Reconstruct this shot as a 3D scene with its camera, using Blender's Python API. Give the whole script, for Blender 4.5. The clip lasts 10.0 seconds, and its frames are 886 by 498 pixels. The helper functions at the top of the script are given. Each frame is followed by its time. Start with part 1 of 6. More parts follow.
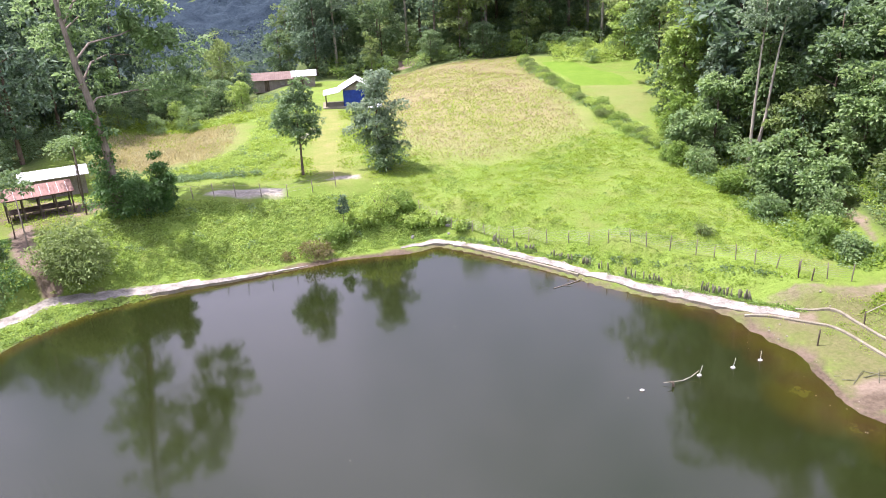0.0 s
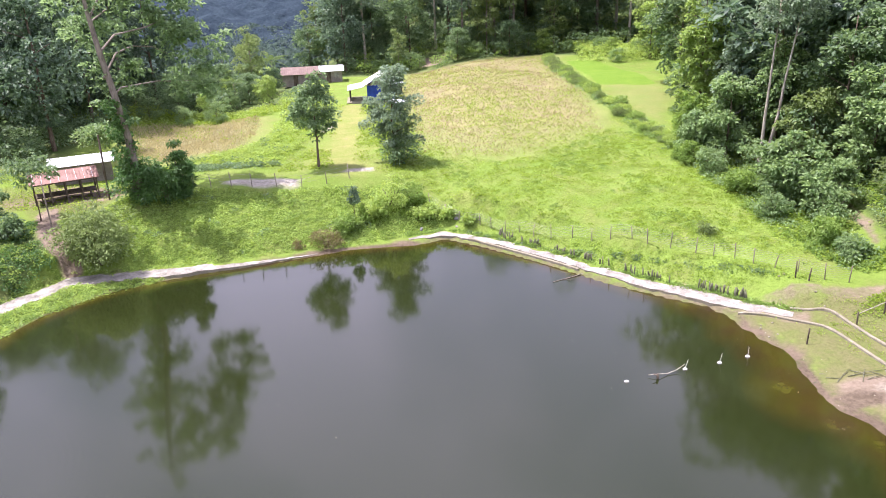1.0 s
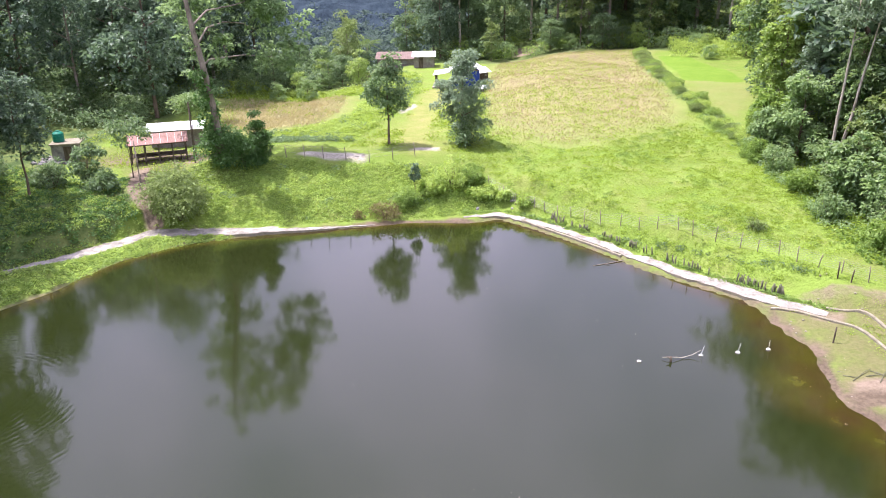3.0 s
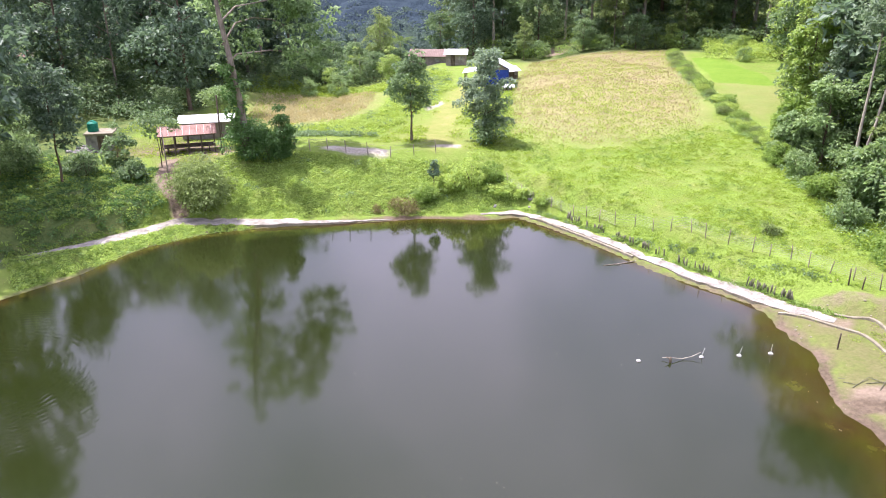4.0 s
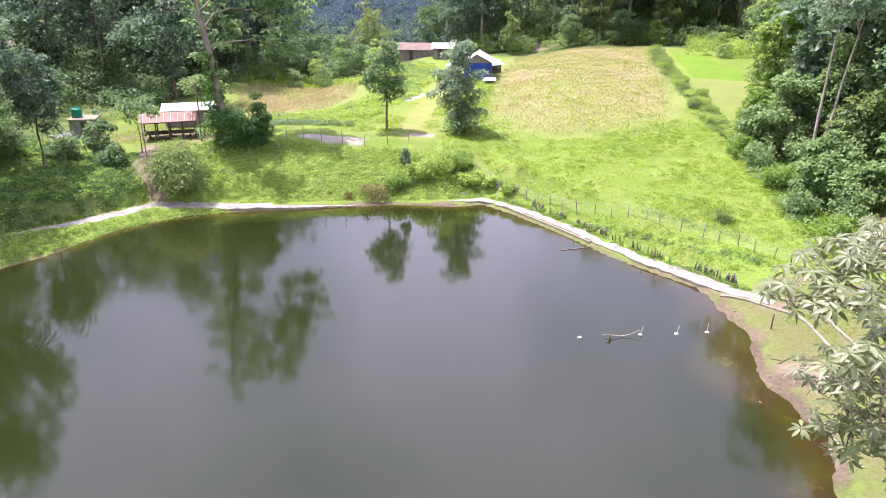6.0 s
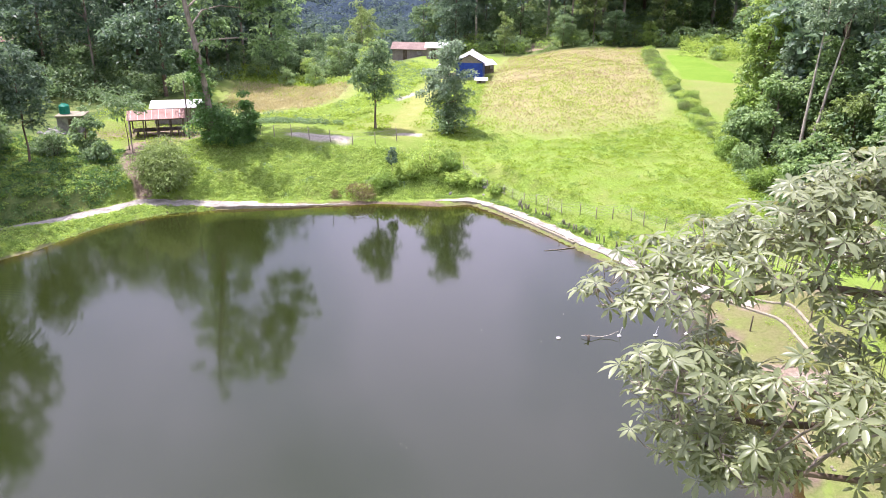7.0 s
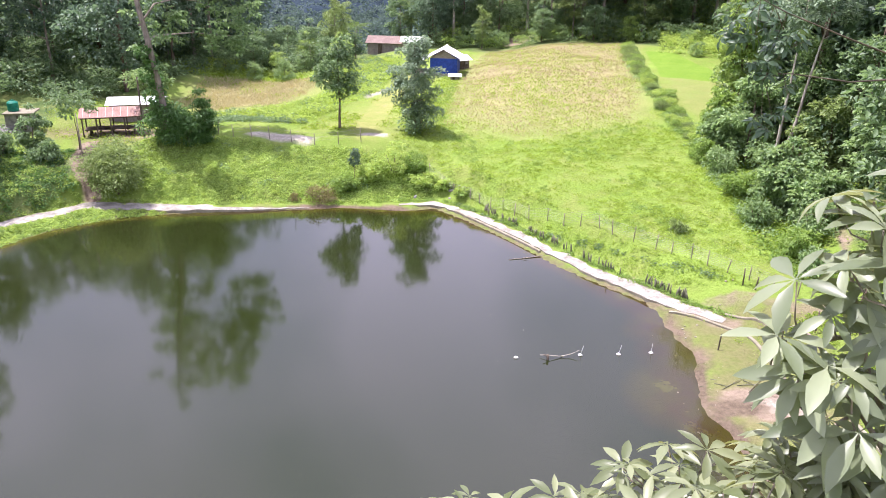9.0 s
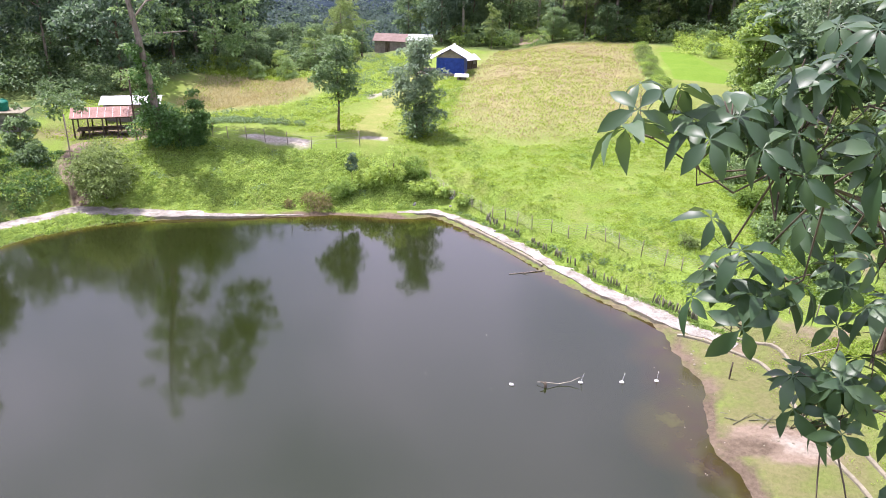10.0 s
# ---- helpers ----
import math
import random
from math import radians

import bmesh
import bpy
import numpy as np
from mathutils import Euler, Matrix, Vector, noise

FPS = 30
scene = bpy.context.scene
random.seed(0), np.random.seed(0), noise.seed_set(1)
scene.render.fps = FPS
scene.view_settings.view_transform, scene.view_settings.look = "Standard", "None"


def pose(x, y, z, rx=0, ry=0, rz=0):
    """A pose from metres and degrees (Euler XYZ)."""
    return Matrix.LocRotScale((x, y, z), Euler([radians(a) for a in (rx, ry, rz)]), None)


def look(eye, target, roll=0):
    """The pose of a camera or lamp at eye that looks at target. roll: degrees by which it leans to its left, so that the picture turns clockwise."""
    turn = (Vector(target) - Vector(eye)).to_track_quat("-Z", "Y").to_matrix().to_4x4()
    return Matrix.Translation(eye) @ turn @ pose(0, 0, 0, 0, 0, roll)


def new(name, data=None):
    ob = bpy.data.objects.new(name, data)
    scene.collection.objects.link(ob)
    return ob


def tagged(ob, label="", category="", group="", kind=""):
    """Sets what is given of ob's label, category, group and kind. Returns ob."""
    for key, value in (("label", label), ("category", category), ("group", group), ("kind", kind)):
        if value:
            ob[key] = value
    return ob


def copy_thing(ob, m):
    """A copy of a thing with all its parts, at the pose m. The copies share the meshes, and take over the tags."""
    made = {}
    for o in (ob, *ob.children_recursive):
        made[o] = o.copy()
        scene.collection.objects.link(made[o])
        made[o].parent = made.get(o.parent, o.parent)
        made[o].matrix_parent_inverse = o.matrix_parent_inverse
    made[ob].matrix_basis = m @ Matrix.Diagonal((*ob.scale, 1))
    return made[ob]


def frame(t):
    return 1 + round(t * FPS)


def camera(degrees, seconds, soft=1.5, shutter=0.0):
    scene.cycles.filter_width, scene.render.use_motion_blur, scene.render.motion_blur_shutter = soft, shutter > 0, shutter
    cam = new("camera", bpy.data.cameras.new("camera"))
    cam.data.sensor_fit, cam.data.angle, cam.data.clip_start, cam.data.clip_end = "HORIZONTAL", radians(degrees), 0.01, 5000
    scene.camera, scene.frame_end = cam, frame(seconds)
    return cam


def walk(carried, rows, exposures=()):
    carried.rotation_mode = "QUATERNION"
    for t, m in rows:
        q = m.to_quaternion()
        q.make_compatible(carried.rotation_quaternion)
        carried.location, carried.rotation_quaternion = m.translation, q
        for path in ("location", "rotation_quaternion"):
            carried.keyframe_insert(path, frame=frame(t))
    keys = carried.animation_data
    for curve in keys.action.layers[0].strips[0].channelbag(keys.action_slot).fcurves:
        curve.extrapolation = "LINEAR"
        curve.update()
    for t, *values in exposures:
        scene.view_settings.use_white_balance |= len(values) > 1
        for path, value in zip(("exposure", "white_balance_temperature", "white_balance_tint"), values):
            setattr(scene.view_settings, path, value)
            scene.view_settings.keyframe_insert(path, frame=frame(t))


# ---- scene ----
cam = camera(59.9, 10.0, 0.95)
PATH = [
    (0, (1.385, -0.485, 24.473), (1.325, 1.386, 23.767), -2.8),
    (0.5, (2.625, -1.088, 24.423), (2.497, 0.781, 23.721), -2.5),
    (1, (4.045, -1.968, 24.374), (3.893, -0.103, 23.668), -2.3),
    (1.5, (5.323, -2.832, 24.151), (5.165, -0.968, 23.444), -2.1),
    (2, (6.596, -3.584, 23.76), (6.392, -1.726, 23.047), -1.7),
    (2.5, (7.756, -4.038, 23.689), (7.45, -2.195, 22.975), -1.4),
    (3, (9.083, -4.345, 23.826), (8.668, -2.524, 23.111), -1.0),
    (4.5, (12.36, -5.01, 23.997), (11.84, -3.219, 23.276), -0.3),
    (5, (13.368, -5.442, 23.931), (12.847, -3.651, 23.209), -0.1),
    (5.5, (14.469, -6.193, 23.824), (13.958, -4.402, 23.097), 0.0),
    (5.7, (14.829, -6.319, 23.813), (14.315, -4.528, 23.085), 0.0),
    (7, (16.549, -5.879, 23.743), (16.035, -4.089, 23.015), 0.6),
    (7.5, (16.946, -5.27, 23.897), (16.445, -3.479, 23.163), 0.7),
    (8, (17.35, -4.492, 23.92), (16.855, -2.702, 23.179), 0.9),
    (8.5, (17.647, -3.528, 23.908), (17.163, -1.736, 23.164), 1.0),
    (9, (17.812, -2.075, 23.958), (17.331, -0.283, 23.21), 1.1),
    (9.5, (17.983, -0.459, 23.979), (17.488, 1.326, 23.226), 1.2),
    (10, (18.065, 1.451, 24.047), (17.554, 3.23, 23.289), 1.4),
]
walk(cam, [(t, look(eye, target, roll)) for t, eye, target, roll in PATH], [(0, 0.92, 6100, 27), (5, 1.03, 6100, 27), (7, 1.07, 6100, 27), (8.6, 1.05, 6100, 27), (9.6, 0.88, 6100, 27), (10, 0.85, 6100, 27)])

# ---- world, sun, exposure ----
SUN_FROM = Vector((-0.96, 0.28, 0)).normalized()
ELEV = radians(69)
world = bpy.data.worlds.new("sky")
scene.world = world
world.use_nodes = True
wn, wl = world.node_tree.nodes, world.node_tree.links
sky = wn.new("ShaderNodeTexSky")
sky.sky_type, sky.sun_disc = "NISHITA", False
sky.sun_elevation = ELEV
sky.sun_rotation = math.atan2(SUN_FROM.x, SUN_FROM.y)
sky.air_density, sky.dust_density = 1.0, 3.0
hazy = wn.new("ShaderNodeMixRGB")
hazy.inputs[2].default_value = (11.3, 10.7, 13.3, 1)
cloud = wn.new("ShaderNodeTexNoise")
cloud.inputs["Scale"].default_value, cloud.inputs["Detail"].default_value = 2.2, 5
ramp = wn.new("ShaderNodeMapRange")
ramp.inputs[1].default_value, ramp.inputs[2].default_value = 0.4, 0.62
ramp.inputs[3].default_value, ramp.inputs[4].default_value = 0.25, 0.8
wl.new(wn.new("ShaderNodeTexCoord").outputs["Generated"], cloud.inputs["Vector"])
wl.new(cloud.outputs["Fac"], ramp.inputs[0])
wl.new(ramp.outputs[0], hazy.inputs[0])
wl.new(sky.outputs[0], hazy.inputs[1])
wl.new(hazy.outputs[0], wn["Background"].inputs[0])
wn["Background"].inputs[1].default_value = 0.12
lamp = bpy.data.lights.new("sun", "SUN")
lamp.energy, lamp.angle, lamp.color = 4.6, radians(0.6), (1.0, 0.95, 0.86)
sun = new("sun", lamp)
sun.matrix_world = look(SUN_FROM * 80 * math.cos(ELEV) + Vector((0, 60, 80 * math.sin(ELEV))), (0, 60, 0))


# ---- materials ----
class Mat:
    """A small node-graph writer."""

    def __init__(self, name):
        self.m = bpy.data.materials.new(name)
        self.m.use_nodes = True
        self.n, self.l = self.m.node_tree.nodes, self.m.node_tree.links
        self.bsdf = self.n["Principled BSDF"]
        self.out = self.n["Material Output"]

    def put(self, socket, value):
        if isinstance(value, bpy.types.NodeSocket):
            self.l.new(value, socket)
        elif isinstance(value, tuple):
            socket.default_value = (*value, 1)[:4]
        else:
            socket.default_value = value

    def pos(self):
        return self.n.new("ShaderNodeNewGeometry").outputs["Position"]

    def noise(self, scale, detail=4, rough=0.6, vec=None):
        t = self.n.new("ShaderNodeTexNoise")
        t.inputs["Scale"].default_value, t.inputs["Detail"].default_value = scale, detail
        t.inputs["Roughness"].default_value = rough
        self.l.new(vec or self.pos(), t.inputs["Vector"])
        return t.outputs["Fac"]

    def span(self, v, a, b, c=0.0, d=1.0):
        t = self.n.new("ShaderNodeMapRange")
        for i, x in enumerate((v, a, b, c, d)):
            self.put(t.inputs[i], x)
        return t.outputs[0]

    def mix(self, f, a, b, mode="MIX"):
        t = self.n.new("ShaderNodeMixRGB")
        t.blend_type = mode
        for i, x in enumerate((f, a, b)):
            self.put(t.inputs[i], x)
        return t.outputs[0]

    def calc(self, op, a, b=0.0):
        t = self.n.new("ShaderNodeMath")
        t.operation = op
        self.put(t.inputs[0], a)
        self.put(t.inputs[1], b)
        return t.outputs[0]

    def attr(self, name):
        t = self.n.new("ShaderNodeAttribute")
        t.attribute_name = name
        return t.outputs["Fac"]

    def island(self):
        return self.n.new("ShaderNodeNewGeometry").outputs["Random Per Island"]

    def rand(self):
        return self.n.new("ShaderNodeObjectInfo").outputs["Random"]

    def bump(self, height, strength=0.4, distance=0.05):
        t = self.n.new("ShaderNodeBump")
        t.inputs["Strength"].default_value, t.inputs["Distance"].default_value = strength, distance
        self.l.new(height, t.inputs["Height"])
        self.l.new(t.outputs[0], self.bsdf.inputs["Normal"])

    def set(self, color=None, rough=0.8, metal=0.0, spec=0.3):
        if color is not None:
            self.put(self.bsdf.inputs["Base Color"], color)
        self.put(self.bsdf.inputs["Roughness"], rough)
        self.put(self.bsdf.inputs["Metallic"], metal)
        self.put(self.bsdf.inputs["Specular IOR Level"], spec)
        return self


def plain(name, dark, light, scale=3.0, rough=0.8, metal=0.0, bump=0.3, dist=0.02, spec=0.3):
    """Two tones, blended at two scales, with fine relief."""
    m = Mat(name)
    f = m.calc("ADD", m.calc("MULTIPLY", m.noise(scale, 5), 0.6), m.calc("MULTIPLY", m.noise(scale * 7, 3), 0.4))
    m.set(m.mix(m.span(f, 0.35, 0.65), dark, light), rough, metal, spec)
    if bump:
        m.bump(m.noise(scale * 9, 4), bump, dist)
    return m.m


def leafy(name, dark, light, thin=0.35, rough=0.5, spec=0.35, vary=0.5, through_tint=(1.55, 1.4, 0.6)):
    """Leaves: tone by leaf and by plant, and light that shines through."""
    m = Mat(name)
    f = m.calc("ADD", m.calc("MULTIPLY", m.island(), 1 - vary), m.calc("MULTIPLY", m.rand(), vary))
    f = m.calc("POWER", f, 1.5)
    c = m.mix(f, dark, tuple(x * 1.35 for x in light))
    c = m.mix(m.span(m.noise(0.35, 2), 0.35, 0.7, 0, 0.35), c, tuple(x * 0.62 for x in dark))
    m.set(c, rough, 0, spec)
    tr = m.n.new("ShaderNodeBsdfTranslucent")
    m.put(tr.inputs[0], m.mix(0.65, c, tuple(a * b for a, b in zip(light, through_tint))))
    mx = m.n.new("ShaderNodeMixShader")
    mx.inputs[0].default_value = thin
    m.l.new(m.bsdf.outputs[0], mx.inputs[1])
    m.l.new(tr.outputs[0], mx.inputs[2])
    m.l.new(mx.outputs[0], m.out.inputs[0])
    return m.m


def bark(name, dark, light, stretch=0.25):
    m = Mat(name)
    s = m.n.new("ShaderNodeVectorMath")
    s.operation = "MULTIPLY"
    m.l.new(m.pos(), s.inputs[0])
    s.inputs[1].default_value = (1, 1, stretch)
    g = m.noise(6, 5, 0.65, s.outputs[0])
    m.set(m.mix(m.span(m.calc("ADD", m.calc("MULTIPLY", g, 0.6), m.calc("MULTIPLY", m.noise(0.9, 3), 0.4)), 0.38, 0.62), dark, light), 0.9, 0, 0.15)
    m.bump(g, 0.7, 0.04)
    return m.m


LEAF_DARK = leafy("leaf_dark_green", (0.038, 0.078, 0.052), (0.205, 0.295, 0.185), 0.35, 0.5, 0.4, 0.3, (1.1, 1.2, 0.9))
LEAF_MID = leafy("leaf_mid_green", (0.05, 0.105, 0.05), (0.235, 0.335, 0.16), 0.38, 0.5, 0.4, 0.3, (1.15, 1.25, 0.85))
LEAF_LIGHT = leafy("leaf_light_green", (0.16, 0.265, 0.06), (0.37, 0.49, 0.15), 0.45, 0.42, 0.5, 0.3, (1.3, 1.3, 0.75))
LEAF_GREY = leafy("leaf_grey_green", (0.115, 0.185, 0.12), (0.34, 0.43, 0.285), 0.38, 0.5, 0.4, 0.3, (1.15, 1.2, 0.95))
LEAF_VINE = leafy("leaf_vine_green", (0.11, 0.205, 0.045), (0.27, 0.39, 0.1), 0.45, 0.5, 0.3, 0.2, (1.3, 1.3, 0.75))
LEAF_FIELD = leafy("leaf_field_green", (0.155, 0.255, 0.035), (0.29, 0.405, 0.075), 0.45, 0.65, 0.15, 0.2)
# ivy of the thickets; its dark tone also paints shade on the left bank
LEAF_IVY_SHADE = leafy("leaf_ivy_shade_green", (0.04, 0.105, 0.026), (0.145, 0.27, 0.085), 0.38, 0.45, 0.4, 0.2, (1.2, 1.3, 0.8))
LEAF_CROWN = leafy("leaf_crown_green", (0.06, 0.125, 0.055), (0.31, 0.42, 0.205), 0.5, 0.5, 0.4, 0.2, (1.15, 1.25, 0.9))
LEAF_BROAD = leafy("leaf_broad_green", (0.085, 0.165, 0.065), (0.31, 0.425, 0.185), 0.4, 0.5, 0.35, 0.2, (1.2, 1.25, 0.85))
LEAF_BROWN = leafy("leaf_withered_brown", (0.12, 0.115, 0.05), (0.21, 0.195, 0.095), 0.3, 0.7, 0.1)
LEAF_OLIVE = leafy("leaf_olive_green", (0.115, 0.17, 0.06), (0.26, 0.34, 0.125), 0.42, 0.5, 0.25, 0.2, (1.2, 1.25, 0.8))
LEAF_BANK = leafy("leaf_bank_green", (0.2, 0.32, 0.075), (0.38, 0.51, 0.165), 0.45, 0.6, 0.2, 0.2)
LEAF_STRAW = leafy("leaf_straw", (0.33, 0.31, 0.19), (0.42, 0.39, 0.27), 0.4, 0.8, 0.1)
LEAF_DRY = leafy("leaf_dry_tan", (0.3, 0.26, 0.19), (0.38, 0.325, 0.25), 0.4, 0.8, 0.1)
LEAF_PALM = leafy("leaf_palm_green", (0.07, 0.13, 0.05), (0.15, 0.24, 0.09), 0.38)
LEAF_NEAR = leafy("leaflet_green", (0.115, 0.15, 0.066), (0.238, 0.268, 0.142), 0.38, 0.38, 0.5, 0.15)
LEAF_NEAR_MID = leafy("leaflet_grey_green", (0.115, 0.155, 0.08), (0.26, 0.3, 0.18), 0.35, 0.4, 0.5, 0.15)
LEAF_NEAR_DARK = leafy("leaflet_dark_green", (0.035, 0.08, 0.035), (0.085, 0.14, 0.065), 0.3, 0.42, 0.45, 0.15)
# leaves of the far canopy, with the haze of distance mixed into the green
LEAF_WOOD_HAZE = leafy("leaf_wood_haze_green", (0.045, 0.075, 0.07), (0.12, 0.175, 0.15), 0.35, 0.65, 0.2, 0.2, (1.15, 1.2, 0.95))
# distance haze is put into this blue-green base colour
FAR_WOODS = plain("far_woods_haze_tint", (0.02, 0.034, 0.047), (0.046, 0.07, 0.085), 0.12, 0.9, 0.0, 0.8, 1.5, 0.05)
BARK = bark("bark_brown", (0.07, 0.05, 0.035), (0.2, 0.155, 0.115))
BARK_PALE = bark("bark_pale", (0.25, 0.22, 0.17), (0.5, 0.46, 0.38))
BARK_GREY = bark("bark_grey", (0.13, 0.11, 0.09), (0.33, 0.28, 0.23))
WOOD_DARK = bark("weathered_wood", (0.05, 0.04, 0.03), (0.15, 0.12, 0.09))
STAKE = bark("grey_weathered_wood", (0.085, 0.088, 0.055), (0.2, 0.2, 0.135))
CONCRETE = plain("pale_concrete", (0.12, 0.11, 0.085), (0.42, 0.395, 0.35), 1.1, 0.9, 0, 0.6, 0.04)
CONCRETE_OLD = plain("weathered_concrete", (0.16, 0.145, 0.1), (0.32, 0.295, 0.215), 1.8, 0.9, 0, 0.5, 0.03)
STONE = plain("grey_stone", (0.12, 0.12, 0.12), (0.34, 0.33, 0.31), 2.4, 0.9, 0, 0.6, 0.05)
ROOF_WHITE = plain("white_sheet_metal", (0.62, 0.64, 0.68), (0.82, 0.83, 0.85), 0.7, 0.5, 0.0, 0.1, 0.01)
ROOF_BROWN = plain("faded_brown_sheet", (0.13, 0.085, 0.07), (0.24, 0.175, 0.145), 0.8, 0.7, 0.0, 0.2, 0.01)
ROOF_RUST = plain("rusty_red_sheet", (0.19, 0.095, 0.075), (0.33, 0.2, 0.165), 0.8, 0.65, 0.0, 0.2, 0.01)
BLUE_PAINT = plain("blue_painted_boards", (0.012, 0.035, 0.2), (0.025, 0.07, 0.36), 1.5, 0.6)
WALL_GREY = plain("grey_boards", (0.14, 0.12, 0.11), (0.3, 0.27, 0.24), 1.5, 0.85)
TANK_GREEN = plain("green_plastic", (0.0, 0.14, 0.09), (0.01, 0.22, 0.14), 1.0, 0.45)
WHITE_FLOAT = plain("white_plastic", (0.6, 0.6, 0.58), (0.8, 0.8, 0.78), 6, 0.5)
WIRE = plain("galvanised_wire", (0.22, 0.22, 0.21), (0.4, 0.4, 0.38), 8, 0.55, 0.6, 0)


def ground_material():
    m = Mat("ground_cover")
    big, mid, fine = m.noise(0.06, 3), m.noise(0.45, 5), m.noise(3.5, 5, 0.7)
    grass = m.mix(m.span(big, 0.35, 0.65), (0.135, 0.215, 0.034), (0.185, 0.28, 0.05))
    grass = m.mix(m.span(mid, 0.38, 0.62, 0, 0.6), grass, (0.085, 0.155, 0.018))
    grass = m.mix(m.span(m.noise(0.17, 4, 0.65), 0.5, 0.66, 0, 0.5), grass, (0.21, 0.27, 0.065))
    c = m.mix(m.span(fine, 0.4, 0.75, 0, 0.5), grass, (0.22, 0.31, 0.06))

    def zone(c, name, tone_a, tone_b, hard=0.35, rag=0.9):
        tone = m.mix(m.span(m.calc("ADD", m.calc("MULTIPLY", mid, 0.5), m.calc("MULTIPLY", fine, 0.5)), 0.36, 0.62), tone_a, tone_b)
        f = m.calc("ADD", m.attr(name), m.calc("MULTIPLY", m.calc("SUBTRACT", mid, 0.5), rag))
        return m.mix(m.span(f, 0.5 - hard / 2, 0.5 + hard / 2), c, tone)

    c = zone(c, "thicket", (0.05, 0.085, 0.028), (0.11, 0.165, 0.05))
    c = zone(c, "dry", (0.25, 0.215, 0.125), (0.28, 0.265, 0.115), 1.0, 0.5)
    c = zone(c, "lawn", (0.185, 0.225, 0.055), (0.275, 0.275, 0.095), 0.8)
    c = zone(c, "paddy", (0.12, 0.22, 0.025), (0.16, 0.26, 0.035), 0.2)
    c = zone(c, "trod", (0.115, 0.125, 0.045), (0.195, 0.19, 0.085), 0.6)
    c = zone(c, "soil", (0.15, 0.115, 0.085), (0.28, 0.225, 0.165))
    c = zone(c, "sand", (0.24, 0.22, 0.165), (0.5, 0.47, 0.4), 0.6)
    c = zone(c, "mud", (0.075, 0.058, 0.04), (0.19, 0.15, 0.105), 0.6)
    m.set(c, 0.95, 0, 0.1)
    m.bump(m.calc("ADD", fine, mid), 0.8, 0.25)
    return m.m


def water_material():
    m = Mat("pond_water")
    deep = m.mix(m.span(m.noise(0.08, 3), 0.4, 0.65), (0.013, 0.019, 0.004), (0.016, 0.021, 0.006))
    f = m.calc("ADD", m.attr("shallow"), m.calc("MULTIPLY", m.calc("SUBTRACT", m.noise(0.35, 4), 0.5), 0.55))
    bed = m.mix(m.span(m.noise(0.22, 3), 0.42, 0.6), (0.039, 0.036, 0.005), (0.034, 0.022, 0.007))
    c = m.mix(m.span(f, 0.2, 0.8), deep, bed)
    weed = m.calc("MULTIPLY", m.span(m.noise(0.5, 4, 0.65), 0.56, 0.66), m.span(f, 0.5, 0.85))
    c = m.mix(m.calc("MULTIPLY", weed, 0.35), c, (0.1, 0.105, 0.015))
    m.set(c, 0.075, 0, 0.5)
    m.bsdf.inputs["IOR"].default_value = 1.46
    s = m.n.new("ShaderNodeVectorMath")
    s.operation = "MULTIPLY"
    m.l.new(m.pos(), s.inputs[0])
    s.inputs[1].default_value = (1.0, 0.6, 1)
    off = m.n.new("ShaderNodeVectorMath")
    off.operation = "SUBTRACT"
    m.l.new(m.pos(), off.inputs[0])
    off.inputs[1].default_value = (-27.0, 27.0, 0)
    rings = m.n.new("ShaderNodeTexWave")
    rings.wave_type, rings.rings_direction = "RINGS", "Z"
    rings.inputs["Scale"].default_value, rings.inputs["Distortion"].default_value, rings.inputs["Detail"].default_value = 0.75, 2.5, 2
    m.l.new(off.outputs[0], rings.inputs["Vector"])
    far = m.n.new("ShaderNodeVectorMath")
    far.operation = "LENGTH"
    m.l.new(off.outputs[0], far.inputs[0])
    near = m.span(far.outputs["Value"], 6.0, 13.0, 1.0, 0.0)
    patchy = m.calc("MULTIPLY", near, m.span(m.noise(0.3, 2), 0.38, 0.6))
    m.bump(m.calc("ADD", m.noise(1.6, 3, 0.5, s.outputs[0]), m.calc("MULTIPLY", m.calc("MULTIPLY", rings.outputs["Fac"], patchy), 2.6)), 0.04, 0.03)
    return m.m


GROUND, WATER = ground_material(), water_material()


# ---- mesh helpers ----
rng = np.random.default_rng(7)


def mesh_of(name, verts, faces, material, smooth=False):
    me = bpy.data.meshes.new(name)
    me.from_pydata([tuple(v) for v in verts], [], [tuple(f) for f in faces])
    for mat in material if isinstance(material, (list, tuple)) else [material]:
        me.materials.append(mat)
    if smooth:
        me.shade_smooth()
    return me


def tri_mesh(name, verts, tris, material):
    """A mesh from arrays of vertices and triangles, for large sets of leaves."""
    me = bpy.data.meshes.new(name)
    me.vertices.add(len(verts))
    me.vertices.foreach_set("co", np.asarray(verts, np.float32).ravel())
    me.loops.add(len(tris) * 3)
    me.loops.foreach_set("vertex_index", np.asarray(tris, np.int32).ravel())
    me.polygons.add(len(tris))
    me.polygons.foreach_set("loop_start", np.arange(len(tris), dtype=np.int32) * 3)
    me.materials.append(material)
    me.update(calc_edges=True)
    return me


def part(name, bm, material, parent, label=""):
    """One mesh under a thing; bm may be a bmesh or a finished mesh."""
    if isinstance(bm, bmesh.types.BMesh):
        me = bpy.data.meshes.new(name)
        bm.to_mesh(me)
        bm.free()
        me.materials.append(material)
    else:
        me = bm
    ob = new(name, me)
    ob.parent = parent
    return tagged(ob, label)


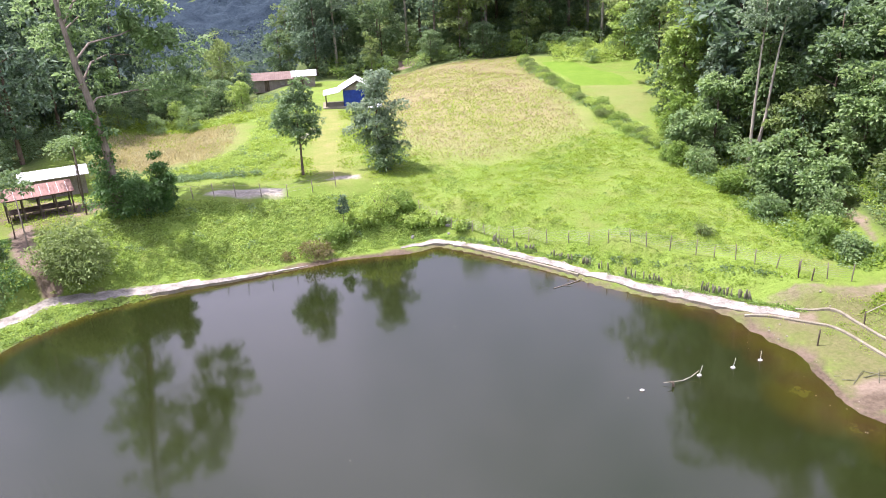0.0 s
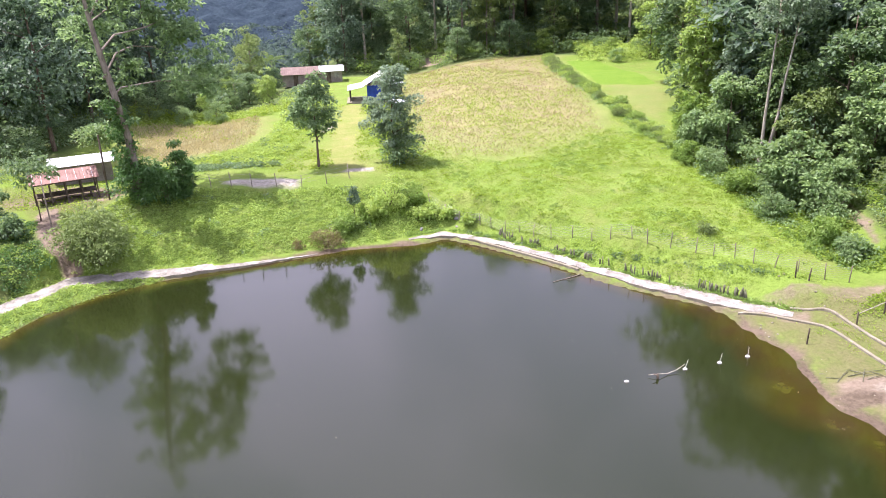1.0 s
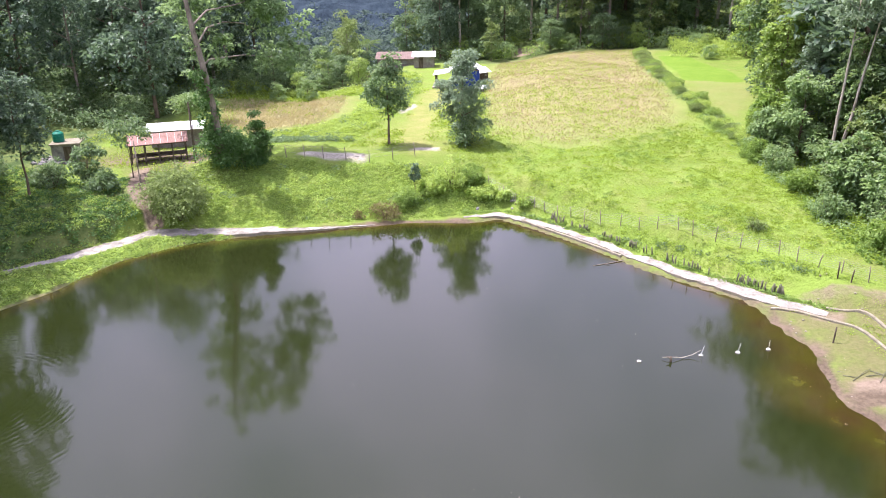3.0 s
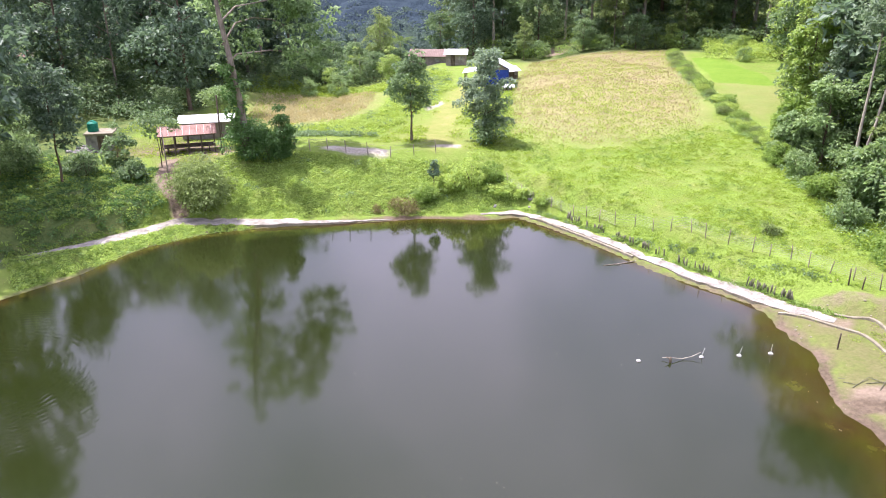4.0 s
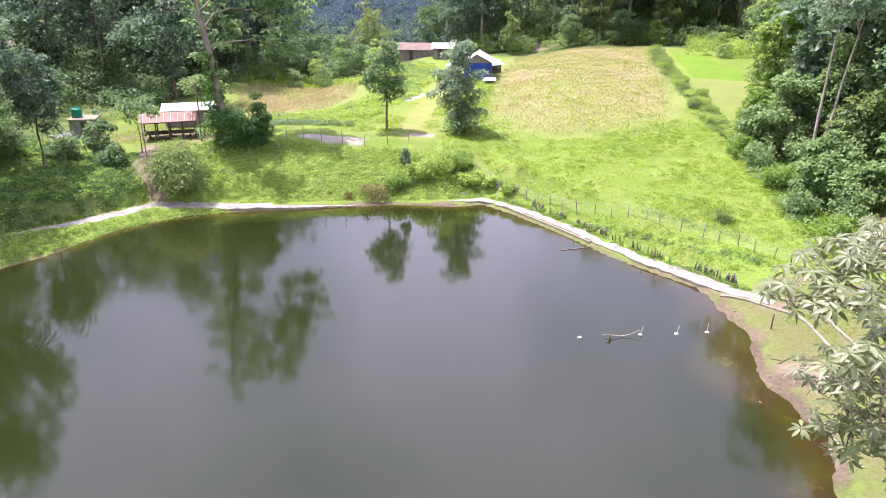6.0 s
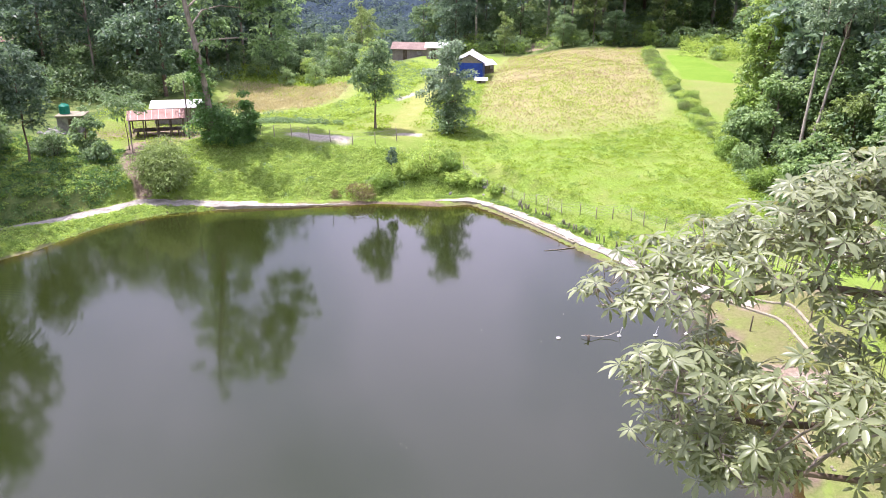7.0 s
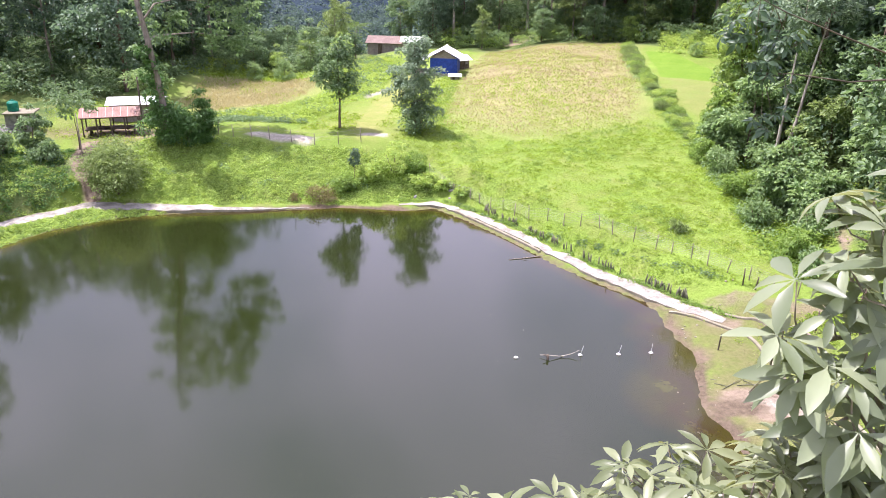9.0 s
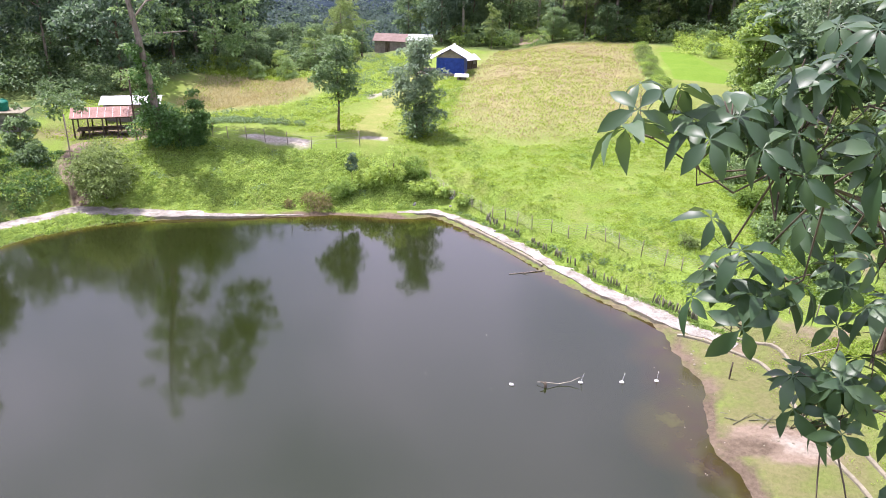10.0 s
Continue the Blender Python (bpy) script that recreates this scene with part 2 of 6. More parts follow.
def thing(name, m, label, category, group="", kind=""):
    ob = new(name)
    ob.empty_display_size = 0.3
    ob.matrix_world = m
    return tagged(ob, label, category, group, kind)


def box(size, at=(0, 0, 0), bevel=0.02, turn=None):
    """A bevelled block; at: the middle of its underside."""
    bm = bmesh.new()
    bmesh.ops.create_cube(bm, size=1, matrix=Matrix.Diagonal((*size, 1)))
    if bevel:
        bmesh.ops.bevel(bm, geom=bm.edges[:], offset=bevel, segments=1, affect="EDGES")
    bmesh.ops.transform(bm, matrix=Matrix.Translation((at[0], at[1], at[2] + size[2] / 2)) @ (turn or Matrix()), verts=bm.verts)
    return bm


def tubes(paths, sides=7):
    """Tapered limbs: each path is a list of (x, y, z, radius). Returns arrays."""
    V, T = [], []
    for path in paths:
        pts = [Vector(p[:3]) for p in path]
        first = len(V)
        for i, p in enumerate(pts):
            d = (pts[min(i + 1, len(pts) - 1)] - pts[max(i - 1, 0)]).normalized()
            a = d.orthogonal().normalized() if abs(d.z) < 0.95 else Vector((1, 0, 0)).cross(d).normalized()
            b = d.cross(a)
            for k in range(sides):
                w = 2 * math.pi * k / sides
                V.append(p + (a * math.cos(w) + b * math.sin(w)) * path[i][3])
        for i in range(len(pts) - 1):
            for k in range(sides):
                p, q = first + i * sides + k, first + i * sides + (k + 1) % sides
                T += [(p, q, q + sides), (p, q + sides, p + sides)]
        V.append(pts[-1])
        for k in range(sides):
            T.append((len(V) - 1, len(V) - 1 - sides + k, len(V) - 1 - sides + (k + 1) % sides))
    return V, T


def tube_mesh(name, paths, material, sides=7):
    me = tri_mesh(name, *tubes(paths, sides), material)
    me.shade_smooth()
    return me


def unit(a):
    return a / np.maximum(np.linalg.norm(a, axis=1, keepdims=True), 1e-6)


def leaves(P, D, L, W, droop=0.15, fold=0.25):
    """Folded leaves at P that point along D, with lengths L and widths W: four corners and two faces each."""
    n = len(P)
    D = unit(D)
    S = unit(np.cross(D, np.tile((0.0, 0.0, 1.0), (n, 1))) + rng.normal(0, 0.35, (n, 3)))
    N = unit(np.cross(S, D))
    L, W = np.reshape(L, (-1, 1)), np.reshape(W, (-1, 1))
    mid = P + D * L * 0.5
    V = np.stack([P, mid + S * W * 0.5 + N * W * fold, P + D * L - N * L * droop, mid - S * W * 0.5 + N * W * fold], 1)
    i = np.arange(n)[:, None] * 4
    T = np.concatenate([i + (0, 1, 2), i + (0, 2, 3)], 1).reshape(-1, 3)
    return V.reshape(-1, 3), T


def clumps(centres, radii, each, size, flat=0.7, up=0.35):
    """Leaves spread over rounded clumps."""
    c = np.repeat(np.asarray(centres, float), each, 0)
    r = np.repeat(np.asarray(radii, float), each)[:, None]
    u = unit(rng.normal(0, 1, (len(c), 3)) + (0, 0, up))
    P = c + u * r * (1, 1, flat) * rng.uniform(0.68, 1.05, (len(c), 1))
    D = u * (1, 1, 0.35) + rng.normal(0, 0.55, (len(c), 3)) + (0, 0, -0.15)
    L = size * rng.uniform(0.6, 1.35, len(c))
    return P, D, L


def join(*sets):
    V, T, k = [], [], 0
    for v, t in sets:
        V.append(np.asarray(v, float).reshape(-1, 3))
        T.append(np.asarray(t, int) + k)
        k += len(V[-1])
    return np.concatenate(V), np.concatenate(T)


# ---- the plan: shore, ways and heights ----
SHORE = np.array([(-34.7, 36.7), (-32.4, 41.9), (-31.8, 45.9), (-31.0, 48.7), (-29.0, 52.0), (-26.2, 54.6), (-20.6, 57.7), (-14.4, 60.3), (-9.8, 62.4), (-3.4, 63.7), (-1.1, 65.2), (2.4, 63.0), (7.0, 59.4), (12.4, 54.5), (16.85, 51.4), (19.1, 50.1), (20.2, 48.5), (20.4, 46.4), (21.7, 43.8), (22.3, 41.5), (22.2, 38.0), (23.4, 35.6), (24.5, 33.7), (25.3, 31.5), (25.0, 24.0), (22.5, 14.0), (20.0, 2.0), (14.0, -14.0), (-5.0, -24.0), (-28.0, -18.0), (-40.0, 0.0), (-40.0, 22.0)])
WAY_LEFT = np.array([(-46.0, 33.0), (-39.7, 41.9), (-37.1, 45.5), (-34.5, 49.5), (-31.8, 55.0), (-25.8, 56.4), (-20.7, 58.0), (-14.5, 60.4), (-12.4, 61.3)])
WAY_RIGHT = np.array([(-4.5, 64.4), (-1.1, 65.85), (3.0, 63.75), (7.65, 60.15), (13.05, 55.25), (17.4, 52.1), (19.7, 50.8), (21.3, 49.4), (24.2, 47.9)])
DRY_FIELD = np.array([(-11.6, 122.0), (-12.6, 143.0), (2.0, 143.0), (12.6, 143.0), (14.0, 118.0), (16.0, 103.0), (15.8, 88.0), (10.0, 83.0), (3.0, 79.5), (-4.8, 81.0), (-9.2, 105.0)])
DRY_LEFT = np.array([(-46.0, 99.0), (-41.0, 84.5), (-32.0, 81.0), (-26.5, 84.0), (-27.0, 94.0), (-29.5, 103.0), (-43.0, 104.0)])
PADDY = np.array([(15.6, 137.0), (20.0, 136.0), (25.6, 123.0), (26.8, 113.0), (18.6, 113.0)])
PADDY_DRY = np.array([(18.6, 113.0), (27.5, 113.0), (27.0, 104.0), (23.4, 92.5), (20.9, 99.0)])
LAWN = np.array([(-19.0, 73.5), (-8.0, 76.0), (-10.5, 88.0), (-13.4, 110.0), (-19.6, 112.0), (-17.3, 95.0), (-18.5, 80.0)])
HEDGE = np.array([(12.8, 138.0), (14.8, 119.0), (18.7, 100.0), (21.6, 88.0), (24.5, 77.0)])
TRAIL = np.array([(35.6, 74.0), (33.9, 68.3), (33.4, 63.5), (33.1, 59.8), (32.7, 55.5)])
TRACK = np.array([(-17.5, 110.0), (-16.0, 99.0), (-14.8, 90.0), (-13.6, 80.0), (-11.0, 74.5)])


def seg_dist(x, y, line, closed=False):
    """Distance from points to a broken line."""
    best = np.full(np.shape(x), 1e9)
    n = len(line)
    for i in range(n if closed else n - 1):
        a, b = line[i], line[(i + 1) % n]
        ab = b - a
        t = np.clip(((x - a[0]) * ab[0] + (y - a[1]) * ab[1]) / (ab @ ab), 0, 1)
        best = np.minimum(best, np.hypot(x - a[0] - t * ab[0], y - a[1] - t * ab[1]))
    return best


def inside(x, y, poly):
    r = np.zeros(np.shape(x), bool)
    n = len(poly)
    for i in range(n):
        (ax, ay), (bx, by) = poly[i], poly[(i + 1) % n]
        r ^= ((ay > y) != (by > y)) & (x < (bx - ax) * (y - ay) / (by - ay + 1e-12) + ax)
    return r


def signed(x, y, poly):
    d = seg_dist(x, y, poly, True)
    return np.where(inside(x, y, poly), -d, d)


def soft(poly, x, y, edge=2.0):
    """1 within the outline, 0 beyond it, with a soft edge."""
    return np.clip(0.5 - signed(x, y, poly) / edge, 0, 1)


def step(v, a, b):
    t = np.clip((v - a) / (b - a), 0, 1)
    return t * t * (3 - 2 * t)


def wavy(x, y, s, k):
    return np.sin(x * s + 1.3 * k + 1.7 * np.sin(y * s * 0.7 + k)) * np.sin(y * s * 1.1 + 2.1 * k + 1.3 * np.sin(x * s * 0.8))


def shore_d(x, y):
    """Distance from the water's edge, outward, with small bays."""
    return signed(x, y, SHORE) + step(x, 17, 21) * (0.3 * wavy(x, y, 0.8, 3) + 0.14 * wavy(x, y, 2.3, 5))


def height(x, y):
    x, y = np.asarray(x, float), np.asarray(y, float)
    d = shore_d(x, y)
    field = np.clip(2.2 + 0.085 * (y - 60), 0.75, 6.2) + np.clip(y - 107, 0, 40) * 0.02
    bank = 4.4 - 1.0 * step(-x, 30, 36) + 1.2 * step(-x, 42, 50) - 3.2 * step(-y, -45, -15)
    p = bank + (field - bank) * step(x, -14, 4)
    p = p - step(y, 112, 200) * step(-x, 24, 66) * 14
    p = p + 0.42 * np.clip(x - 30.5, 0, 110) * step(y, 38, 60) + 0.15 * np.clip(x - 34, 0, 100)
    p = p + np.clip(y - 150, 0, 160) * 0.22 * step(x, -45, 10)
    p = p + 0.1 * np.clip(-x - 56, 0, 90) * (1 - step(y, 100, 190))
    p = p + step(np.hypot(x, y), 300, 900) * 190
    p = p + wavy(x, y, 0.21, 1) * 0.22 + wavy(x, y, 0.6, 2) * 0.09
    start = 1.0 + 3.6 * step(x, 15, 21) * step(-y, -52, -46)
    slope = 0.3 * step(d, start, start + 9.0) + 0.7 * np.clip((d - start) / 9.0, 0, 1)
    terrace = 0.68 * np.clip((d - start) / 3.5, 0, 1) + 0.32 * step(d, start + 3.0, start + 3.7)
    side = step(x, -4, 2)
    out = np.minimum(np.maximum(d, 0) * 0.16, 0.33) + (slope * (1 - side) + terrace * side) * (p - 0.33)
    z = np.where(d > 0, out, np.maximum(-2.4, d * 0.14))
    flat = np.minimum(seg_dist(x, y, WAY_LEFT), seg_dist(x, y, WAY_RIGHT))
    k = (1 - step(flat, 1.1, 2.6)) * step(d, -0.1, 0.55)
    return z * (1 - k) + 0.275 * k


def h(x, y):
    return float(height(np.array([x]), np.array([y]))[0])


def build_ground():
    def graded(a, b, fine, lo, hi):
        core = list(np.arange(a, b + fine / 2, fine))
        k, v = fine, b
        while v < hi:
            k *= 1.17
            v += k
            core.append(v)
        k, v = fine, a
        while v > lo:
            k *= 1.17
            v -= k
            core.insert(0, v)
        return np.array(core)

    xs, ys = graded(-62, 44, 0.6, -2600, 2600), graded(26, 142, 0.6, -2600, 2600)
    X, Y = np.meshgrid(xs, ys)
    x, y = X.ravel(), Y.ravel()
    z = height(x, y)
    nx, ny = len(xs), len(ys)
    i = (np.arange(ny - 1)[:, None] * nx + np.arange(nx - 1)).ravel()
    quads = np.stack([i, i + 1, i + nx + 1, i + nx], 1)
    tris = np.concatenate([quads[:, [0, 1, 2]], quads[:, [0, 2, 3]]])
    me = tri_mesh("ground", np.stack([x, y, z], 1), tris, GROUND)
    me.shade_smooth()
    d = shore_d(x, y)
    right = step(x, 17, 21) * step(-y, -52, -47)
    zones = {
        "dry": np.maximum(soft(DRY_FIELD, x, y, 7) * (0.55 + 0.45 * step(y, 80, 100)), np.maximum(0.9 * soft(DRY_LEFT, x, y, 5), 0.35 * soft(PADDY_DRY, x, y, 2.5))),
        "lawn": np.maximum(0.66 * soft(LAWN, x, y, 6), 0.8 - 0.6 * step(seg_dist(x, y, TRACK), 0.8, 3.2)),
        "trod": np.maximum(0.75 * step(x, 18, 21) * step(-y, -51.5, -49) * step(d, 0.3, 1.2) * (1 - 0.6 * step(x, 28.5, 32)), 0.8 * soft(np.array([(-47.0, 65.0), (-33.0, 62.0), (-31.0, 72.0), (-44.0, 75.0)]), x, y, 4)),
        "paddy": soft(PADDY, x, y, 1.2),
        "thicket": np.maximum(np.maximum(np.maximum(step(x, 31.5, 35.5) * step(y, 50, 56), step(y, 139, 146)), np.maximum(step(y, 109, 113) * step(-x, 27, 33) * (1 - soft(DRY_LEFT, x, y, 4)), 0)), np.maximum(step(-x, 44, 52) * step(y, 30, 40), step(d, 3, 4) * step(-x, 33, 36) * (1 - step(y, 58, 62)))),
        "soil": np.maximum.reduce([0.66 * (1 - step(seg_dist(x, y, TRAIL), 0.15, 0.9)), 0.28 * (1 - step(seg_dist(x, y, TRACK), 0.2, 1.2)), 0.8 * (1 - step(np.hypot((x + 9.5) / 4.0, (y - 153) / 4.5), 0.5, 1.2)), 0.55 * (1 - step(seg_dist(x, y, WAY_RIGHT[5:]), 0.9, 2.2)), 0.45 * (1 - step(seg_dist(x, y, WAY_LEFT[4:6]), 1.0, 2.2)), 1 - step(seg_dist(x, y, np.array([(-38.2, 63.8), (-36.0, 59.8), (-34.4, 57.7), (-32.4, 56.4)])), 0.5, 1.3), 0.7 * soft(np.array([(-44.0, 66.5), (-33.0, 66.0), (-32.0, 72.0), (-42.0, 73.0)]), x, y, 3), 0.6 * (1 - step(np.hypot((x - 24.8) / 3.0, (y - 50.3) / 0.9), 0.6, 1.2)), 0.85 * (1 - step(np.hypot((x - 26.0) / 3.2, (y - 37.8) / 1.9), 0.5, 1.25)), 0.6 * (1 - step(np.hypot((x - 28.5) / 3.0, (y - 49.6) / 1.0), 0.6, 1.3))]),
        "sand": np.maximum.reduce([soft(np.array([(-23.5, 69.4), (-20.0, 68.9), (-15.6, 69.4), (-15.8, 71.0), (-18.5, 71.6), (-22.5, 70.7)]), x, y, 0.8), 0.9 * soft(np.array([(-12.2, 73.0), (-9.0, 73.2), (-9.0, 74.6), (-11.6, 74.4)]), x, y, 0.8), 0.8 * (1 - step(np.hypot((x + 18.3) / 1.0, (y - 96) / 4.0), 0.6, 1.2)), 0.5 * (1 - step(np.hypot((x - 27) / 2.2, (y - 38.0) / 1.0), 0.4, 1.2))]),
        "mud": np.maximum.reduce([(1 - step(d, 0.1, 0.9)) * (0.62 + 0.45 * (1 - step(np.hypot((x + 9) / 6, (y - 62.5) / 3), 0.7, 1.2))), right * (1 - step(d, 0.4, 1.5)) * (0.8 + 0.2 * wavy(x, y, 0.7, 4)), 0.95 * (1 - step(np.hypot((x - 24.3) / 1.7, (y - 37.2) / 0.9), 0.5, 1.2))]),
    }
    for name, v in zones.items():
        a = me.attributes.new(name, "FLOAT", "POINT")
        a.data.foreach_set("value", np.asarray(v, np.float32))
    tagged(new("ground", me), "grassy valley floor with banks and bare patches", "ground", kind="structure")


def build_water():
    xs, ys = np.arange(-46, 32, 0.8), np.arange(-30, 68, 0.8)
    X, Y = np.meshgrid(xs, ys)
    x, y = X.ravel(), Y.ravel()
    nx, ny = len(xs), len(ys)
    i = (np.arange(ny - 1)[:, None] * nx + np.arange(nx - 1)).ravel()
    quads = np.stack([i, i + 1, i + nx + 1, i + nx], 1)
    d = signed(x, y, SHORE)
    keep = (d[quads] < 1.2).any(1)
    quads = quads[keep]
    used = np.unique(quads)
    back = np.zeros(len(x), int)
    back[used] = np.arange(len(used))
    quads = back[quads]
    me = tri_mesh("water", np.stack([x, y, 0 * x], 1)[used], np.concatenate([quads[:, [0, 1, 2]], quads[:, [0, 2, 3]]]), WATER)
    me.shade_smooth()
    a = me.attributes.new("shallow", "FLOAT", "POINT")
    near = step(x, 12, 20)
    wide = 2.0 + 2.6 * near + 3.0 * np.exp(-((x - 22) / 5) ** 2 - ((y - 38) / 3) ** 2)
    a.data.foreach_set("value", np.clip(1 + d / wide, 0, 1)[used].astype(np.float32))
    tagged(new("water", me), "still grey-green pond water with brown shallows", "water", kind="structure")


build_ground()
build_water()


def ribbon(name, line, widths, top, thick, material, label, category, wobble=0.11):
    """A paved strip along a line, with uneven edges and real thickness."""
    pts, w = [], []
    for i in range(len(line) - 1):
        n = max(2, int(np.linalg.norm(line[i + 1] - line[i]) / 0.6))
        for k in range(n):
            pts.append(line[i] + (line[i + 1] - line[i]) * k / n)
            w.append(widths[i] + (widths[i + 1] - widths[i]) * k / n)
    pts.append(line[-1])
    w.append(widths[-1])
    pts = np.array(pts)
    for _ in range(3):
        pts[1:-1] = pts[1:-1] * 0.5 + (pts[:-2] + pts[2:]) * 0.25
    V, F = [], []
    for i, p in enumerate(pts):
        t = pts[min(i + 1, len(pts) - 1)] - pts[max(i - 1, 0)]
        n = np.array((-t[1], t[0])) / np.linalg.norm(t)
        wave = 0.16 * math.sin(i * 0.7) + 0.13 * math.sin(i * 1.9 + 1)
        a, b = w[i] / 2 + (rng.normal(0, wobble * 0.6) + wave * 0.4) * min(1, w[i]), w[i] / 2 + (rng.normal(0, wobble) - wave) * min(1, w[i])
        z = max(0.05, min(top, h(p[0], p[1]) + 0.045)) + rng.normal(0, 0.01)
        for q, zz in ((p - n * a, top - thick), (p - n * a, z), (p + n * b, z), (p + n * b, top - thick)):
            V.append((q[0], q[1], zz))
    for i in range(len(pts) - 1):
        for k in range(3):
            a = i * 4 + k
            F.append((a, a + 4, a + 5, a + 1))
    F += [(0, 1, 2, 3), tuple(len(V) - 1 - k for k in range(4))]
    me = mesh_of(name, V, F, [material, CONCRETE_OLD])
    for i in range(len(pts) - 1):
        me.polygons[i * 3].material_index = me.polygons[i * 3 + 2].material_index = 1
    return tagged(new(name, me), label, category, kind="structure")


ribbon("pavement_left", WAY_LEFT, [1.3, 1.5, 1.6, 1.9, 2.0, 2.1, 1.4, 0.5, 0.12], 0.31, 0.4, CONCRETE, "sunlit white concrete path along the pond", "path")
ribbon("pavement_right", WAY_RIGHT, [0.5, 1.1, 1.0, 1.0, 1.15, 1.5, 1.9, 1.4, 0.8], 0.31, 0.4, CONCRETE, "sunlit white concrete path along the pond", "path")


def low_wall(line, label):
    V, F = [], []
    line = np.array(line)
    pts = []
    for i in range(len(line) - 1):
        for k in range(4):
            pts.append(line[i] + (line[i + 1] - line[i]) * k / 4)
    pts.append(line[-1])
    pts = np.array(pts)
    for _ in range(2):
        pts[1:-1] = pts[1:-1] * 0.5 + (pts[:-2] + pts[2:]) * 0.25
    for i, p in enumerate(pts):
        t = pts[min(i + 1, len(pts) - 1)] - pts[max(i - 1, 0)]
        n = np.array((-t[1], t[0])) / np.linalg.norm(t)
        g = h(p[0], p[1])
        for s, z in ((-0.115, g - 0.3), (-0.11, g + 0.12), (-0.075, g + 0.15), (0.075, g + 0.15), (0.11, g + 0.12), (0.115, g - 0.3)):
            V.append((p[0] + n[0] * s, p[1] + n[1] * s, z + rng.normal(0, 0.008)))
    for i in range(len(pts) - 1):
        for k in range(5):
            a = i * 6 + k
            F.append((a, a + 6, a + 7, a + 1))
    F += [tuple(range(6)), tuple(len(V) - 1 - k for k in range(6))]
    return tagged(new("kerb_wall", mesh_of("kerb_wall", V, F, CONCRETE_OLD)), label, "low wall", "kerb walls by the shore")


low_wall([(20.6, 48.3), (22.4, 47.9), (24.1, 46.9), (25.4, 46.2), (26.0, 45.1), (26.7, 42.5), (27.5, 39.4), (28.3, 36.9), (29.1, 35.4), (29.7, 33.5), (30.2, 30.5)], "long curved low concrete kerb beside the grass")
low_wall([(1.2, 64.2), (2.55, 63.2), (7.15, 59.6), (10.3, 56.75)], "thin weathered concrete kerb along the path's water side")
low_wall([(24.3, 48.9), (26.0, 48.4), (27.0, 47.2), (27.6, 44.8), (28.5, 42.1), (29.3, 39.5)], "curved low concrete kerb across the grass")
low_wall([(29.6, 38.4), (30.1, 36.9), (30.8, 35.0), (31.6, 32.0)], "short piece of low concrete kerb in grass")


# ---- plants ----
def trunk_paths(height_, radius, lean=(0, 0), limbs=6, start=0.45, reach=2.0, sway=0.25):
    """A tapered stem with limbs that rise from it."""
    n = 7
    stem = []
    for i in range(n):
        f = i / (n - 1)
        stem.append((lean[0] * f + rng.normal(0, sway) * f * (1 - f), lean[1] * f + rng.normal(0, sway) * f * (1 - f), height_ * f, radius * (1.25 if i == 0 else 1) * (1 - 0.8 * f)))
    paths = [stem]
    for i in range(limbs):
        f = start + (0.95 - start) * (i + rng.uniform(0, 0.7)) / limbs
        a = i * 2.4 + rng.uniform(-0.5, 0.5)
        r = reach * rng.uniform(0.6, 1.1) * (1.15 - 0.6 * f)
        x, y, z = lean[0] * f, lean[1] * f, height_ * f
        q = radius * (1 - 0.8 * f) * 0.55
        paths.append([(x, y, z, q), (x + math.cos(a) * r * 0.5, y + math.sin(a) * r * 0.5, z + r * 0.28, q * 0.7), (x + math.cos(a) * r, y + math.sin(a) * r, z + r * 0.5, q * 0.25)])
    return paths


def crown_points(n, centre, size, hollow=0.35, taper=0.0):
    """Clump middles through an uneven crown."""
    u = unit(rng.normal(0, 1, (n * 2, 3)))
    r = rng.uniform(hollow, 1.0, (n * 2, 1)) ** 0.6
    lump = 1 + 0.28 * np.sin(u[:, :1] * 3.1 + centre[2]) * np.sin(u[:, 1:2] * 3.7 + 1) + rng.normal(0, 0.07, (n * 2, 1))
    u = u * (1 - taper * np.clip(u[:, 2:], -1, 1) * np.array((1, 1, 0)))
    p = np.asarray(centre) + u * r * lump * np.asarray(size)
    return p[:n]


def plant(name, label, category, m, stem, foliage, leaf, wood, group=""):
    ob = thing(name, m, label, category, group)
    if stem:
        part("trunk", tube_mesh("trunk", stem, wood), None, ob)
    part("crown", tri_mesh("crown", *foliage, leaf), None, ob)
    return ob


def foliage_of(centres, radii, each, size, wide=0.5, flat=0.7, up=0.35, droop=0.2):
    P, D, L = clumps(centres, radii, each, size, flat, up)
    return leaves(P, D, L, L * wide, droop)


def tall_tree(m, hgt, wide, leaf, wood, label, n=46, each=60, size=0.55, low=0.35, radius=None, group="", lean=(0, 0), category="tree", taper=0.15):
    c = crown_points(n, (lean[0] * 0.8, lean[1] * 0.8, hgt * (1 + low) / 2), (wide / 2, wide / 2, hgt * (1 - low) / 2), 0.35, taper)
    f = foliage_of(c, rng.uniform(0.1, 0.19, n) * wide, each, size, 0.62, 0.65, 0.6)
    return plant("tree", label, category, m, trunk_paths(hgt * 0.93, radius or hgt * 0.018, lean, 7, max(low, 0.3), wide * 0.45), f, leaf, wood, group)


